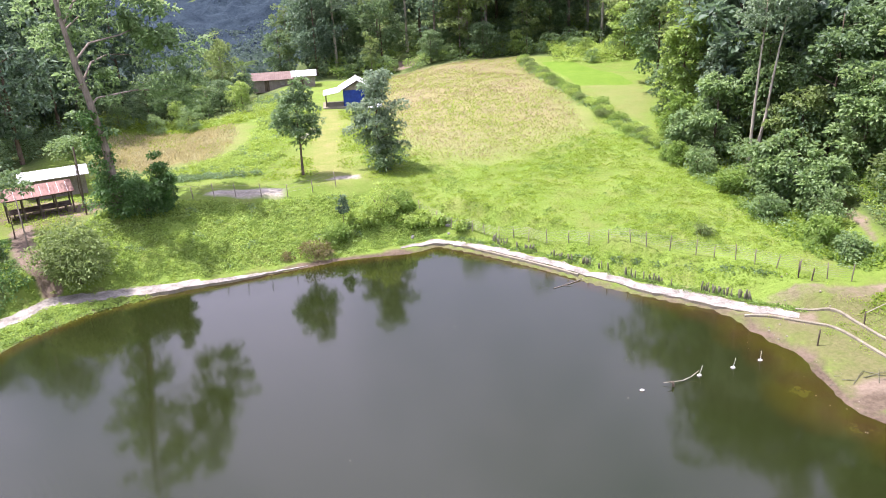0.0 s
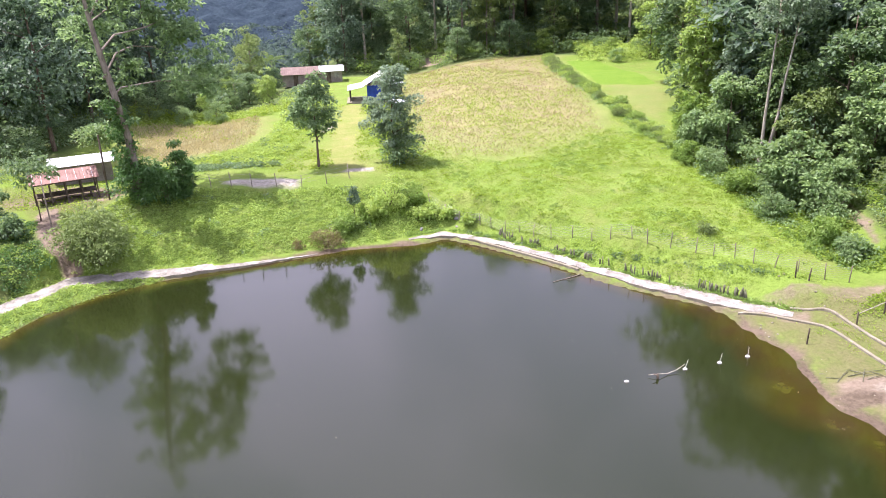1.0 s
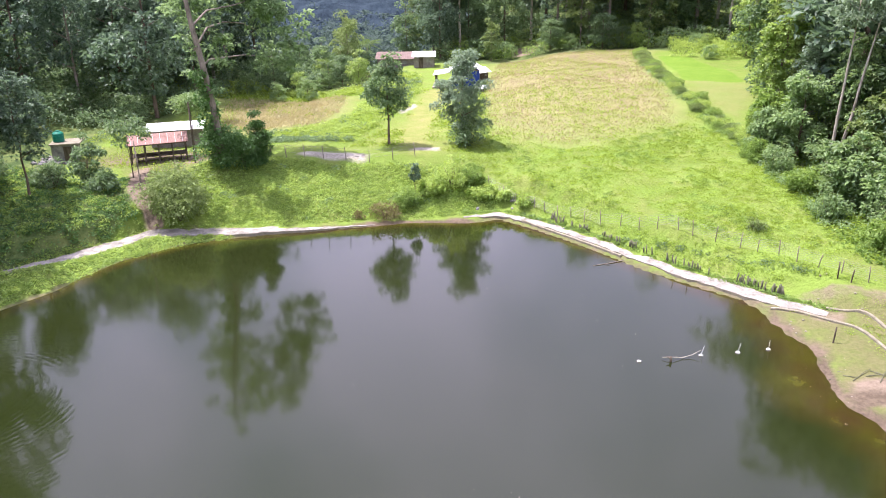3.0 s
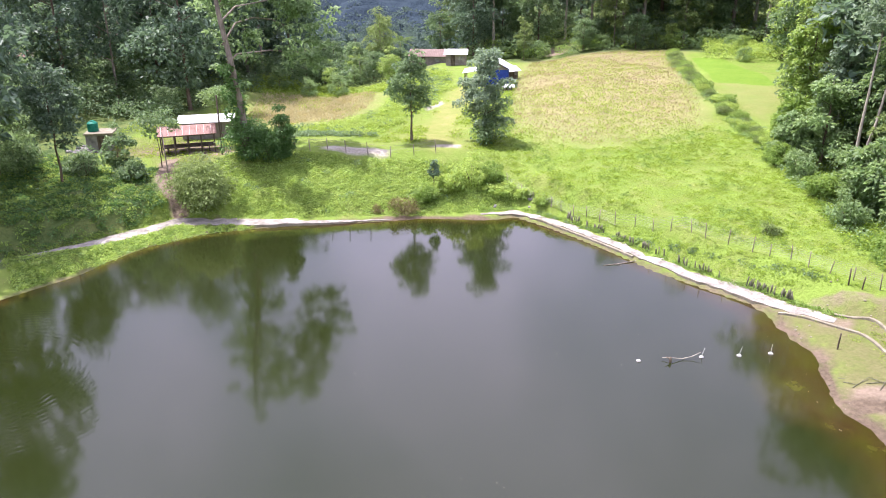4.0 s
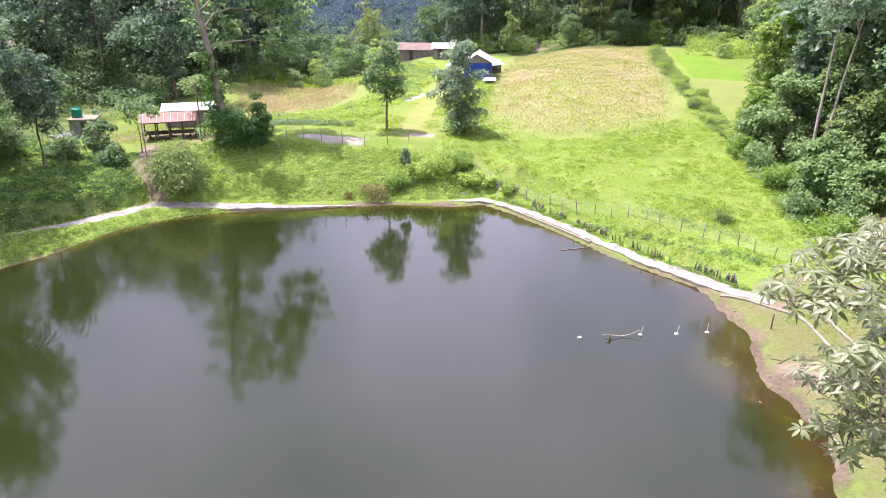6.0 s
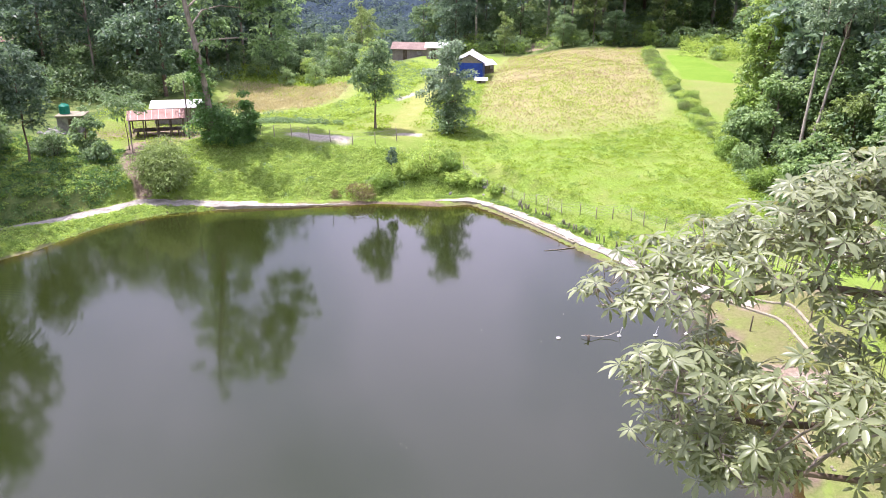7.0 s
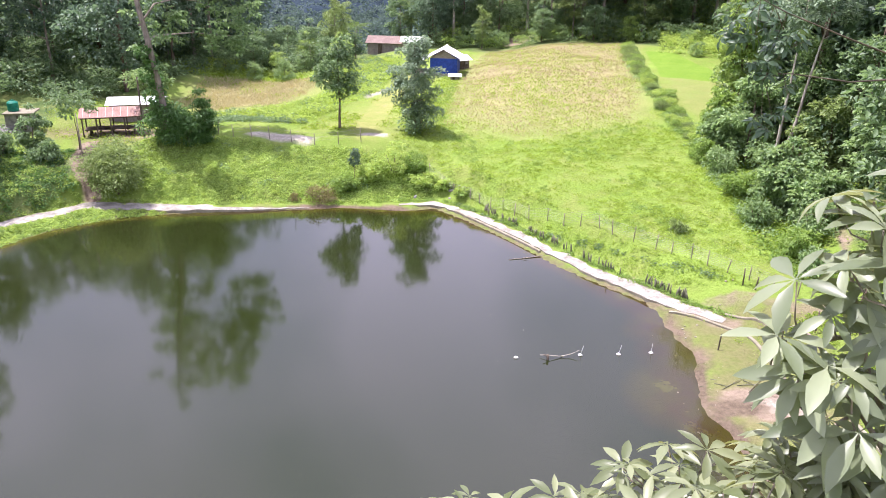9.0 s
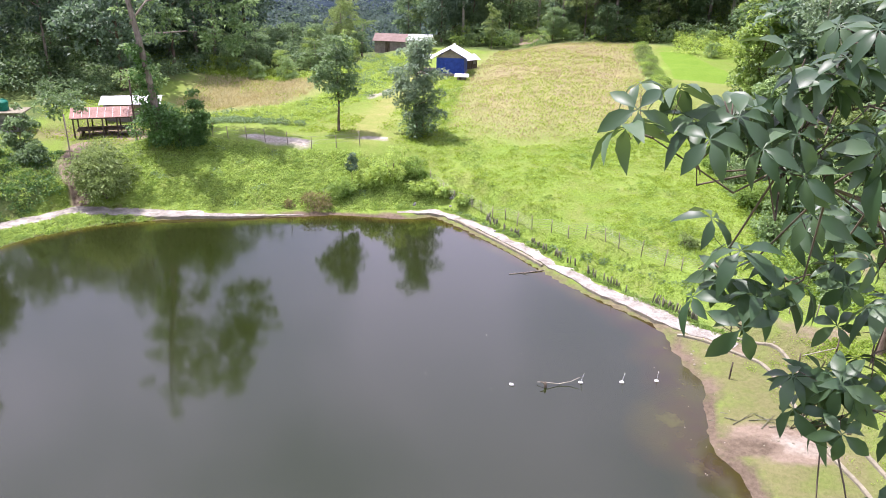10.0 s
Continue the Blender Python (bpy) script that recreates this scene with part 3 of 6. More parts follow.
def bush(m, hgt, wide, leaf, label, n=24, each=50, size=0.35, group="", name="bush", wood=BARK):
    c = crown_points(n, (0, 0, hgt * 0.5), (wide / 2, wide / 2, hgt * 0.5), 0.4)
    c[:, 2] = np.abs(c[:, 2])
    f = foliage_of(c, rng.uniform(0.14, 0.24, n) * wide, each, size)
    stems = [[(0, 0, -0.2, 0.06), (math.cos(a) * wide * 0.12, math.sin(a) * wide * 0.12, hgt * 0.35, 0.04), (math.cos(a) * wide * 0.25, math.sin(a) * wide * 0.25, hgt * 0.7, 0.015)] for a in (0.3, 1.7, 2.9, 4.1, 5.3)]
    return plant(name, label, "bush", m, stems, f, leaf, wood, group)


def at(x, y, turn=0.0, s=1.0, sz=None, sink=0.1):
    return Matrix.Translation((x, y, h(x, y) - sink)) @ Matrix.Rotation(turn, 4, "Z") @ Matrix.Diagonal((s, s, sz or s, 1))


# single trees of the meadow
tall_tree(at(-14.9, 75.2), 9.6, 4.2, LEAF_MID, BARK, "slender young tree with a bare lower trunk on grass", 60, 70, 0.32, 0.34, 0.14, taper=0.3)
tall_tree(at(-7.3, 78.2), 10.2, 4.9, LEAF_GREY, BARK, "bushy grey-green tree with leaves almost to the ground", 84, 78, 0.32, 0.13, 0.2, taper=0.35)
bush(at(-6.3, 77.0), 3.0, 3.4, LEAF_MID, "leafy shrub at the foot of a tree")


def big_tree():
    g = h(-29.7, 65.2)
    ob = thing("tree", Matrix.Translation((-29.7, 65.2, g - 0.2)), "tall leaning tree with a pale bare trunk and drooping boughs", "tree")
    stem = [(0.0, 0, 0, 0.65), (0.1, -0.2, 2.5, 0.4), (0.4, -1.1, 6.2, 0.31), (0.0, -1.5, 10.5, 0.28), (-0.4, -1.8, 13.7, 0.24), (-0.7, -2.0, 17.0, 0.18), (-0.8, -2.2, 20.0, 0.13), (-0.7, -2.2, 22.5, 0.06)]
    limbs, tips = [stem], []
    for i, (z, a, r, rise) in enumerate([(9.5, 0.7, 6.5, 0.2), (10.5, 2.6, 6.5, 0.3), (11.5, 1.4, 7.0, 0.4), (12.5, 1.9, 6.5, 0.35), (13.5, 0.9, 8.5, 0.35), (14.0, 2.8, 7.0, 0.4), (15.0, 2.2, 7.0, 0.5), (15.5, 0.3, 6.5, 0.5), (16.5, 1.2, 8.0, 0.4), (17.0, 2.9, 6.5, 0.5), (18.0, 1.6, 7.0, 0.5), (18.5, 0.6, 7.0, 0.5), (19.0, 2.3, 5.5, 0.6)]):
        b = Vector((-0.06 * (z - 5), -1.9, z))
        d = Vector((math.cos(a), math.sin(a), 0))
        if i % 2 == 0:
            kink = [Vector(rng.normal(0, 0.35, 3)) for _ in range(4)]
            limbs.append([(*b, 0.11), (*(b + d * r * 0.15 + Vector((0, 0.8, r * rise * 0.45)) + kink[0]), 0.085), (*(b + d * r * 0.35 + Vector((0, 3.2, r * rise * 0.7)) + kink[1]), 0.065), (*(b + d * r * 0.55 + Vector((0, 5.2, r * rise * 0.6)) + kink[2]), 0.045), (*(b + d * r * 0.75 + Vector((0, 6.8, r * rise * 0.2)) + kink[3]), 0.025)])
    lobes = [((-1.0, 5.4, 19.2), (5.8, 3.2, 4.4), 74), ((-5.6, 5.4, 15.2), (2.8, 2.6, 2.4), 22), ((4.4, 6.2, 12.0), (3.0, 2.6, 4.0), 52), ((2.6, 6.6, 16.0), (2.8, 2.4, 2.4), 24), ((-3.0, 6.0, 10.6), (2.2, 2.0, 2.6), 14)]
    for c, r, n in lobes:
        tips += [Vector(p) for p in crown_points(n, c, r, 0.45)]
    for z in (7.6, 9.0, 10.4, 11.6, 12.6, 13.4, 14.2, 15.0, 15.8, 16.4, 17.2, 17.8, 18.4, 18.8, 19.2, 19.6, 20.0, 20.4, 21.2):
        tips.append(Vector((-0.06 * (z - 5) + rng.uniform(0.2, 2.6) * rng.choice((-1, 1, 1)), -1.6 + rng.normal(0, 0.8), z)))
    part("trunk", tube_mesh("trunk", limbs, BARK_GREY, 10), None, ob, "pale grey-brown trunk with limbs")
    part("crown", tri_mesh("crown", *foliage_of(tips, rng.uniform(0.5, 0.95, len(tips)), 36, 0.42, 0.66, 0.5, 0.8, 0.3), LEAF_CROWN), None, ob)
    c = [(-0.4 + 0.35 * math.cos(a * 2.1) + 0.03 * k, 0.6 * math.sin(a * 2.1) - 0.15 * k, 0.9 + k * 0.75) for k, a in enumerate(range(12))]
    part("vine", tri_mesh("vine", *foliage_of(c, [0.95 - 0.03 * k for k in range(len(c))], 130, 0.3, 0.8, 1.0), LEAF_IVY_SHADE), None, ob, "dark climbing vine leaves on the lower trunk")


big_tree()
bush(at(-29.0, 64.6), 3.8, 4.8, LEAF_IVY_SHADE, "dense dark vine thicket at the foot of the tall tree", 60, 80, 0.3)
bush(at(-25.6, 65.7), 5.2, 2.0, LEAF_IVY_SHADE, "upright dark vine-covered thicket on the bank", 46, 90, 0.28)
bush(at(-27.0, 65.0), 3.3, 3.2, LEAF_IVY_SHADE, "low dark vine thicket on the bank", 30, 80, 0.28)
bush(at(-30.2, 57.2), 5.0, 5.4, LEAF_OLIVE, "round olive-green bush by the path", 90, 110, 0.26)

# the bank above the water
for x, y, hh, w, leaf in [(-6.5, 68.6, 2.6, 3.4, LEAF_BANK), (-8.3, 67.0, 2.0, 2.6, LEAF_BANK), (-4.6, 69.6, 1.8, 2.6, LEAF_VINE), (-3.2, 68.2, 1.2, 2.2, LEAF_BANK), (-10.2, 65.2, 1.4, 2.4, LEAF_VINE), (-0.8, 68.4, 0.7, 1.6, LEAF_BANK), (1.2, 67.2, 0.6, 1.4, LEAF_BANK)]:
    bush(at(x, y), hh, w, leaf, "leafy green shrub on the bank above the water", 26, 55, 0.26, "shrubs on the bank")
bush(at(-11.8, 62.9), 1.5, 2.8, LEAF_BROWN, "dry brown shrub at the edge of the water", 20, 50, 0.22)
bush(at(-14.3, 62.2), 0.8, 1.1, LEAF_BROWN, "small dark dry shrub at the edge of the water", 10, 40, 0.18)
bush(at(20.9, 59.8), 0.9, 1.6, LEAF_OLIVE, "single weedy shrub in the green meadow", 12, 40, 0.22)
tall_tree(at(-9.8, 66.4), 3.2, 1.1, LEAF_DARK, BARK, "thin dark sapling on the bank", 16, 45, 0.2, 0.4, 0.04)

# hedge between meadow and paddy, built of separate bushes
k = 0
for i in range(len(HEDGE) - 1):
    n = int(np.linalg.norm(HEDGE[i + 1] - HEDGE[i]) / 1.0)
    for j in range(n):
        p = HEDGE[i] + (HEDGE[i + 1] - HEDGE[i]) * (j + rng.uniform(0, 0.6)) / n
        if k < 3:
            proto = [bush(at(p[0], p[1], 0), 1.15, 2.3, (LEAF_VINE, LEAF_BANK, LEAF_OLIVE)[k], "low leafy hedge bush between meadow and paddy", 26, 50, 0.2, "hedge beside the paddy")] + (proto if k else [])
        else:
            copy_thing(proto[k % 3], at(p[0] + rng.normal(0, 0.7), p[1], rng.uniform(0, 6), rng.uniform(0.45, 0.95)))
        k += 1

# woods: a few kinds of trees, repeated at many sizes
KINDS = []
for hgt, wide, leaf, wood, low, lab, n, each, size in [
    (20, 9, LEAF_DARK, BARK, 0.1, "tall dark green forest tree at the wood's edge", 62, 64, 0.56),
    (17, 8, LEAF_MID, BARK, 0.08, "leafy green forest tree with a rounded crown", 58, 62, 0.54),
    (22, 7.0, LEAF_GREY, BARK_PALE, 0.3, "tall slim forest tree with grey-green leaves", 36, 64, 0.52),
    (13, 7, LEAF_LIGHT, BARK, 0.12, "bright yellow-green forest tree", 50, 58, 0.46),
    (24, 9, LEAF_DARK, BARK_GREY, 0.26, "high forest tree with a long bare trunk", 46, 62, 0.6),
    (9, 7, LEAF_BROAD, BARK, 0.04, "low spreading understorey tree", 46, 58, 0.42),
    (20, 8, LEAF_OLIVE, BARK_GREY, 0.12, "tall olive-green forest tree with a pale trunk", 46, 62, 0.52),
]:
    KINDS.append(tall_tree(at(0, -400 - 30 * len(KINDS)), hgt, wide, leaf, wood, lab, n, each, size, low, hgt * 0.011, "trees of the surrounding woods"))
USED = [False] * len(KINDS)


def wood_tree(kind, x, y, s):
    m = at(x, y, rng.uniform(0, 6.28), s * rng.uniform(0.92, 1.08), s, 0.3)
    if not USED[kind]:
        USED[kind] = True
        KINDS[kind].matrix_world = m
        return KINDS[kind]
    return copy_thing(KINDS[kind], m)


def wood(area, count, kinds, smin, smax, gap, clear=()):
    """Trees strewn over a rectangle x0, y0, x1, y1, or along a line of points, outside the circles of clear."""
    done = []
    for _ in range(count * 12):
        if len(done) >= count:
            break
        if isinstance(area, tuple):
            p = (rng.uniform(area[0], area[2]), rng.uniform(area[1], area[3]))
        else:
            i = rng.integers(0, len(area) - 1)
            f = rng.uniform()
            p = tuple(area[i] * (1 - f) + area[i + 1] * f + rng.normal(0, 1.2, 2))
        if any((p[0] - q[0]) ** 2 + (p[1] - q[1]) ** 2 < gap * gap for q in done):
            continue
        if any((p[0] - x) ** 2 + (p[1] - y) ** 2 < r * r for x, y, r in clear):
            continue
        done.append(p)
        wood_tree(int(rng.choice(kinds)), p[0], p[1], rng.uniform(smin, smax))


# right-hand wood
rng = np.random.default_rng(31)
tall_tree(at(26.8, 88.0), 16.5, 5.2, LEAF_LIGHT, BARK, "tall yellow-green vine-hung tree at the meadow's edge", 90, 80, 0.38, 0.04, 0.2)
tall_tree(at(29.6, 66.4), 6.2, 4.8, LEAF_BROAD, BARK, "broad-leaved bushy green tree at the meadow's edge", 64, 90, 0.4, 0.02, 0.16)
tall_tree(at(27.4, 78.2), 9.0, 5.0, LEAF_BROAD, BARK, "broad-leaved bushy green tree at the wood's edge", 60, 90, 0.4, 0.02, 0.16)
tall_tree(at(36.6, 66.5), 8.8, 5.8, LEAF_BROAD, BARK, "broad-leaved bushy green tree above the trail", 64, 90, 0.4, 0.04, 0.16)
tall_tree(at(25.4, 82.5), 5.5, 4.2, LEAF_VINE, BARK, "light green bushy tree at the meadow's edge", 50, 80, 0.34, 0.02, 0.1)
wood(np.array([(29.5, 96.0), (30.5, 88.0), (32.0, 81.0)]), 6, [5, 3, 1], 0.6, 0.9, 2.6)
wood((31, 82, 45, 106), 13, [0, 1, 2, 4, 6], 1.0, 1.4, 4.4)
wood((43, 66, 64, 110), 17, [0, 1, 2, 4, 6], 1.0, 1.5, 4.8)
wood((35, 71, 44, 84), 4, [6, 1, 2], 0.8, 1.05, 4.0)
for x, y, hh, w, leaf in [(29.6, 83.0, 11.5, 5.0, LEAF_GREY), (32.4, 78.6, 12.5, 5.6, LEAF_BROAD), (33.4, 71.8, 8.5, 5.0, LEAF_OLIVE), (37.0, 74.0, 11.0, 5.6, LEAF_BROAD), (24.6, 79.6, 4.2, 3.8, LEAF_BROAD), (31.8, 62.6, 4.6, 4.0, LEAF_BROAD)]:
    tall_tree(at(x, y), hh, w, leaf, BARK, "sunlit leafy tree at the wood's edge", 52, 80, 0.38, 0.05, 0.13, "sunlit trees at the wood's edge")
wood((39, 50, 47, 72), 8, [5, 3, 6], 0.55, 0.85, 3.4)
wood((30, 106, 62, 150), 22, [0, 1, 3, 4, 6], 0.8, 1.2, 4.4)
tall_tree(at(32.2, 47.5), 19.0, 7.0, LEAF_MID, BARK, "big dark-trunked tree beside the shore meadow", 80, 66, 0.5, 0.42, 0.24, lean=(1.0, 0.5))
for x, y, kind, size in [(37.5, 40.0, 0, 1.1), (40.5, 33.0, 4, 1.0), (36.5, 24.5, 1, 1.0), (41.0, 46.5, 0, 1.2), (39.5, 55.0, 4, 1.15), (33.0, 15.0, 0, 0.9)]:
    wood_tree(kind, x, y, size)
for x, y, hh, w, leaf in [(27.2, 62.8, 2.4, 2.8, LEAF_BROAD), (31.0, 60.0, 3.4, 3.4, LEAF_BROAD), (29.6, 57.2, 2.2, 2.6, LEAF_VINE), (26.2, 68.4, 2.2, 2.8, LEAF_VINE), (28.6, 70.6, 4.4, 3.6, LEAF_BROAD), (24.9, 73.8, 2.6, 3.0, LEAF_BROAD), (30.6, 54.6, 1.8, 2.4, LEAF_BROAD), (23.6, 77.4, 2.2, 2.6, LEAF_VINE)]:
    bush(at(x, y, x), hh, w, leaf, "ragged leafy bush at the meadow's edge", 30, 60, 0.28, "bushes at the meadow's edge")
# back wood
rng = np.random.default_rng(32)
SCAR = [(-9.5, 153, 5.0)]
wood((22.0, 133, 34, 146), 6, [5, 3, 5], 0.35, 0.55, 3.0)
wood((-22, 146, 20, 153), 20, [5, 3, 5, 1, 6], 0.35, 0.62, 2.8, SCAR)
wood((-24, 151, 44, 166), 27, [2, 4, 2, 6, 1], 0.9, 1.25, 4.2, SCAR)
wood((-30, 166, 62, 190), 24, [0, 1, 4, 6], 0.95, 1.3, 6.0)
# left-hand wood, dark and high behind the sheds
rng = np.random.default_rng(33)
FARM = [(-31, 141, 7.5), (-27, 133, 6.0), (-85.5, 95.0, 4.5), (-80.5, 90.0, 4.5), (-79.5, 97.6, 3.5), (-75.0, 84.0, 4.0), (-36.5, 134, 3.0)]
for x, y, kind, size in [(-49.5, 85.5, 0, 0.86), (-54.0, 92.0, 4, 0.75), (-52.5, 101.0, 0, 0.9), (-59.5, 84.0, 4, 0.8), (-62.0, 97.0, 0, 1.0), (-69.0, 84.0, 1, 0.9), (-57.5, 107.0, 4, 0.9), (-71.0, 101.0, 2, 0.95)]:
    wood_tree(kind, x, y, size)
wood((-64, 104, -35, 111), 11, [5, 3, 5, 1], 0.4, 0.6, 3.0)
wood((-100, 106, -49, 122), 19, [0, 4, 0, 1, 2], 0.85, 1.1, 5.4, FARM)
wood((-112, 124, -68, 156), 16, [0, 4, 2, 0], 0.95, 1.25, 6.0)
wood((-47, 112, -31, 130), 13, [1, 5, 3, 6], 0.42, 0.58, 3.4, FARM)
wood((-64, 124, -38, 150), 17, [1, 5, 6, 3], 0.4, 0.55, 4.2, FARM)
wood((-35, 148, -24, 162), 7, [1, 0, 6], 0.6, 0.9, 4.0, FARM)
wood((-100, 66, -62, 104), 17, [1, 0, 5, 1, 0], 0.55, 0.85, 5.6, FARM)
wood((-74, 40, -54, 62), 9, [0, 1, 5, 3], 0.6, 0.9, 4.4)
wood_tree(0, -47.8, 47.6, 1.0)
wood_tree(1, -54.5, 57.5, 0.85)
wood_tree(0, -45.8, 42.5, 0.9)
wood_tree(4, -54.0, 45.0, 0.95)
wood_tree(5, -48.5, 52.0, 0.85)


rng = np.random.default_rng(35)


def canopy(name, area, count, rise, radius, each, size, leaf, label, keep=None):
    """The leafy roof of woods too far to count, in one mesh."""
    x = rng.uniform(area[0], area[2], count)
    y = rng.uniform(area[1], area[3], count)
    if keep is not None:
        k = keep(x, y)
        x, y = x[k], y[k]
    z = height(x, y) + rng.uniform(rise[0], rise[1], len(x))
    c = np.stack([x, y, z], 1)
    me = tri_mesh(name, *foliage_of(c, rng.uniform(radius * 0.6, radius * 1.3, len(x)), each, size, 0.6, 0.8, 0.7), leaf)
    tagged(new(name, me), label, "woods", kind="stuff")


canopy("undergrowth", (-26, 146, 62, 186), 620, (0.3, 3.0), 1.5, 60, 0.42, LEAF_MID, "leafy undergrowth below the hillside woods", lambda x, y: np.hypot(x + 9.5, y - 153) > 4.5)
canopy("undergrowth", (-24, 145, 40, 166), 300, (0.2, 1.6), 1.2, 60, 0.36, LEAF_VINE, "light green shrubs along the foot of the woods", lambda x, y: np.hypot(x + 9.5, y - 153) > 4.5)
canopy("undergrowth", (18, 134, 36, 152), 150, (0.1, 1.2), 1.2, 60, 0.34, LEAF_BANK, "light green creepers on the slope behind the paddy")
canopy("undergrowth", (30, 56, 64, 142), 620, (0.2, 3.4), 1.3, 56, 0.4, LEAF_MID, "leafy undergrowth below the hillside woods", lambda x, y: (x > 33 - 0.04 * (y - 56)) & (seg_dist(x, y, TRAIL) > 2.0))
canopy("undergrowth", (31, 58, 48, 100), 330, (0.2, 2.6), 1.15, 60, 0.34, LEAF_OLIVE, "sunlit olive shrubs below the hillside woods", lambda x, y: (x > 32.5 - 0.04 * (y - 56)) & (seg_dist(x, y, TRAIL) > 2.0))
canopy("undergrowth", (-62, 76, -48, 104), 170, (0.2, 1.6), 1.2, 50, 0.36, LEAF_MID, "leafy shrubs between the trunks behind the sheds")
canopy("undergrowth", (-96, 62, -56, 106), 560, (0.3, 4.0), 1.4, 54, 0.42, LEAF_MID, "leafy undergrowth below the hillside woods")
canopy("undergrowth", (-84, 110, -36, 146), 700, (0.3, 3.5), 1.5, 44, 0.45, LEAF_MID, "leafy scrub behind the dry field", lambda x, y: (np.hypot(x + 36, y - 138) > 9) & (np.hypot(x + 27, y - 131) > 5))
canopy("valley_woods", (-210, 124, -40, 340), 2200, (2.0, 7.0), 2.4, 26, 1.2, LEAF_WOOD_HAZE, "dense dark woods filling the side valley", lambda x, y: (y > 172) | (x < -52))
canopy("valley_woods", (-40, 176, 130, 330), 1700, (4.0, 16.0), 3.0, 26, 1.4, LEAF_WOOD_HAZE, "dense dark woods on the back slope")


rng = np.random.default_rng(34)


def slim_tree(x, y, hgt, lean, label):
    """Two pale, nearly bare stems at the wood's edge."""
    c = crown_points(26, (lean[0], lean[1], hgt * 0.88), (2.2, 2.2, 2.4))
    return plant("tree", label, "tree", at(x, y), trunk_paths(hgt * 0.93, 0.19, lean, 5, 0.75, 1.8), foliage_of(c, rng.uniform(0.5, 0.9, 26), 55, 0.4), LEAF_GREY, BARK_PALE)


slim_tree(29.3, 73.6, 18.0, (0.6, 0.4), "slender tree with a pale bare trunk at the wood's edge")
slim_tree(29.8, 73.4, 18.8, (2.6, 1.2), "leaning slender tree with a pale bare trunk")
tall_tree(at(-37.6, 61.6), 6.2, 4.0, LEAF_MID, BARK, "thin-stemmed young tree with a flat green crown", 22, 55, 0.3, 0.62, 0.06)
tall_tree(at(-35.6, 70.4), 6.9, 4.6, LEAF_BROAD, BARK, "thin-stemmed tree with pale leaves beside the shed", 26, 55, 0.32, 0.65, 0.07)
tall_tree(at(-43.6, 54.2), 11.4, 5.4, LEAF_DARK, BARK, "thin-trunked dark spreading tree on the shaded bank", 76, 70, 0.32, 0.32, 0.12)
tall_tree(at(-40.4, 58.8), 4.4, 3.2, LEAF_MID, BARK, "young bushy tree on the bank edge", 30, 60, 0.3, 0.1, 0.08)
for x, y, hh, w in [(-43.5, 57.5, 2.4, 3.4), (-48.0, 54.0, 3.0, 4.0), (-38.0, 57.2, 1.8, 2.6), (-50.5, 49.0, 3.6, 4.5)]:
    bush(at(x, y), hh, w, LEAF_MID, "leafy bush on the shaded bank", 34, 60, 0.3, "bushes on the shaded bank")


def palm(x, y, hgt):
    ob = thing("palm", at(x, y), "feathery palm beside the farmhouse", "palm", "palms by the farmhouse")
    part("trunk", tube_mesh("trunk", [[(0, 0, -0.2, 0.16), (0.1, 0, hgt * 0.5, 0.12), (0.2, 0.1, hgt, 0.1)]], BARK_GREY, 7), None, ob)
    P, D, L = [], [], []
    for k in range(15):
        a, lift = k * 2.4, rng.uniform(0.1, 1.0)
        d = np.array((math.cos(a), math.sin(a), lift))
        for f in np.linspace(0.15, 1, 22):
            q = np.array((0.2, 0.1, hgt)) + d * 3.0 * f - np.array((0, 0, 1.9 * f * f))
            for s in (-1, 1):
                P.append(q)
                D.append((-math.sin(a) * s + d[0] * 0.6, math.cos(a) * s + d[1] * 0.6, -0.5))
                L.append(0.75 * (1.15 - 0.7 * f))
    part("crown", tri_mesh("crown", *leaves(np.array(P), np.array(D), np.array(L), np.array(L) * 0.14), LEAF_PALM), None, ob)
    return ob


first = palm(-36.4, 134.5, 5.6)
copy_thing(first, at(-38.6, 130.5, 1.2, 0.8))
copy_thing(first, at(-37.3, 117.0, 2.6, 0.7))


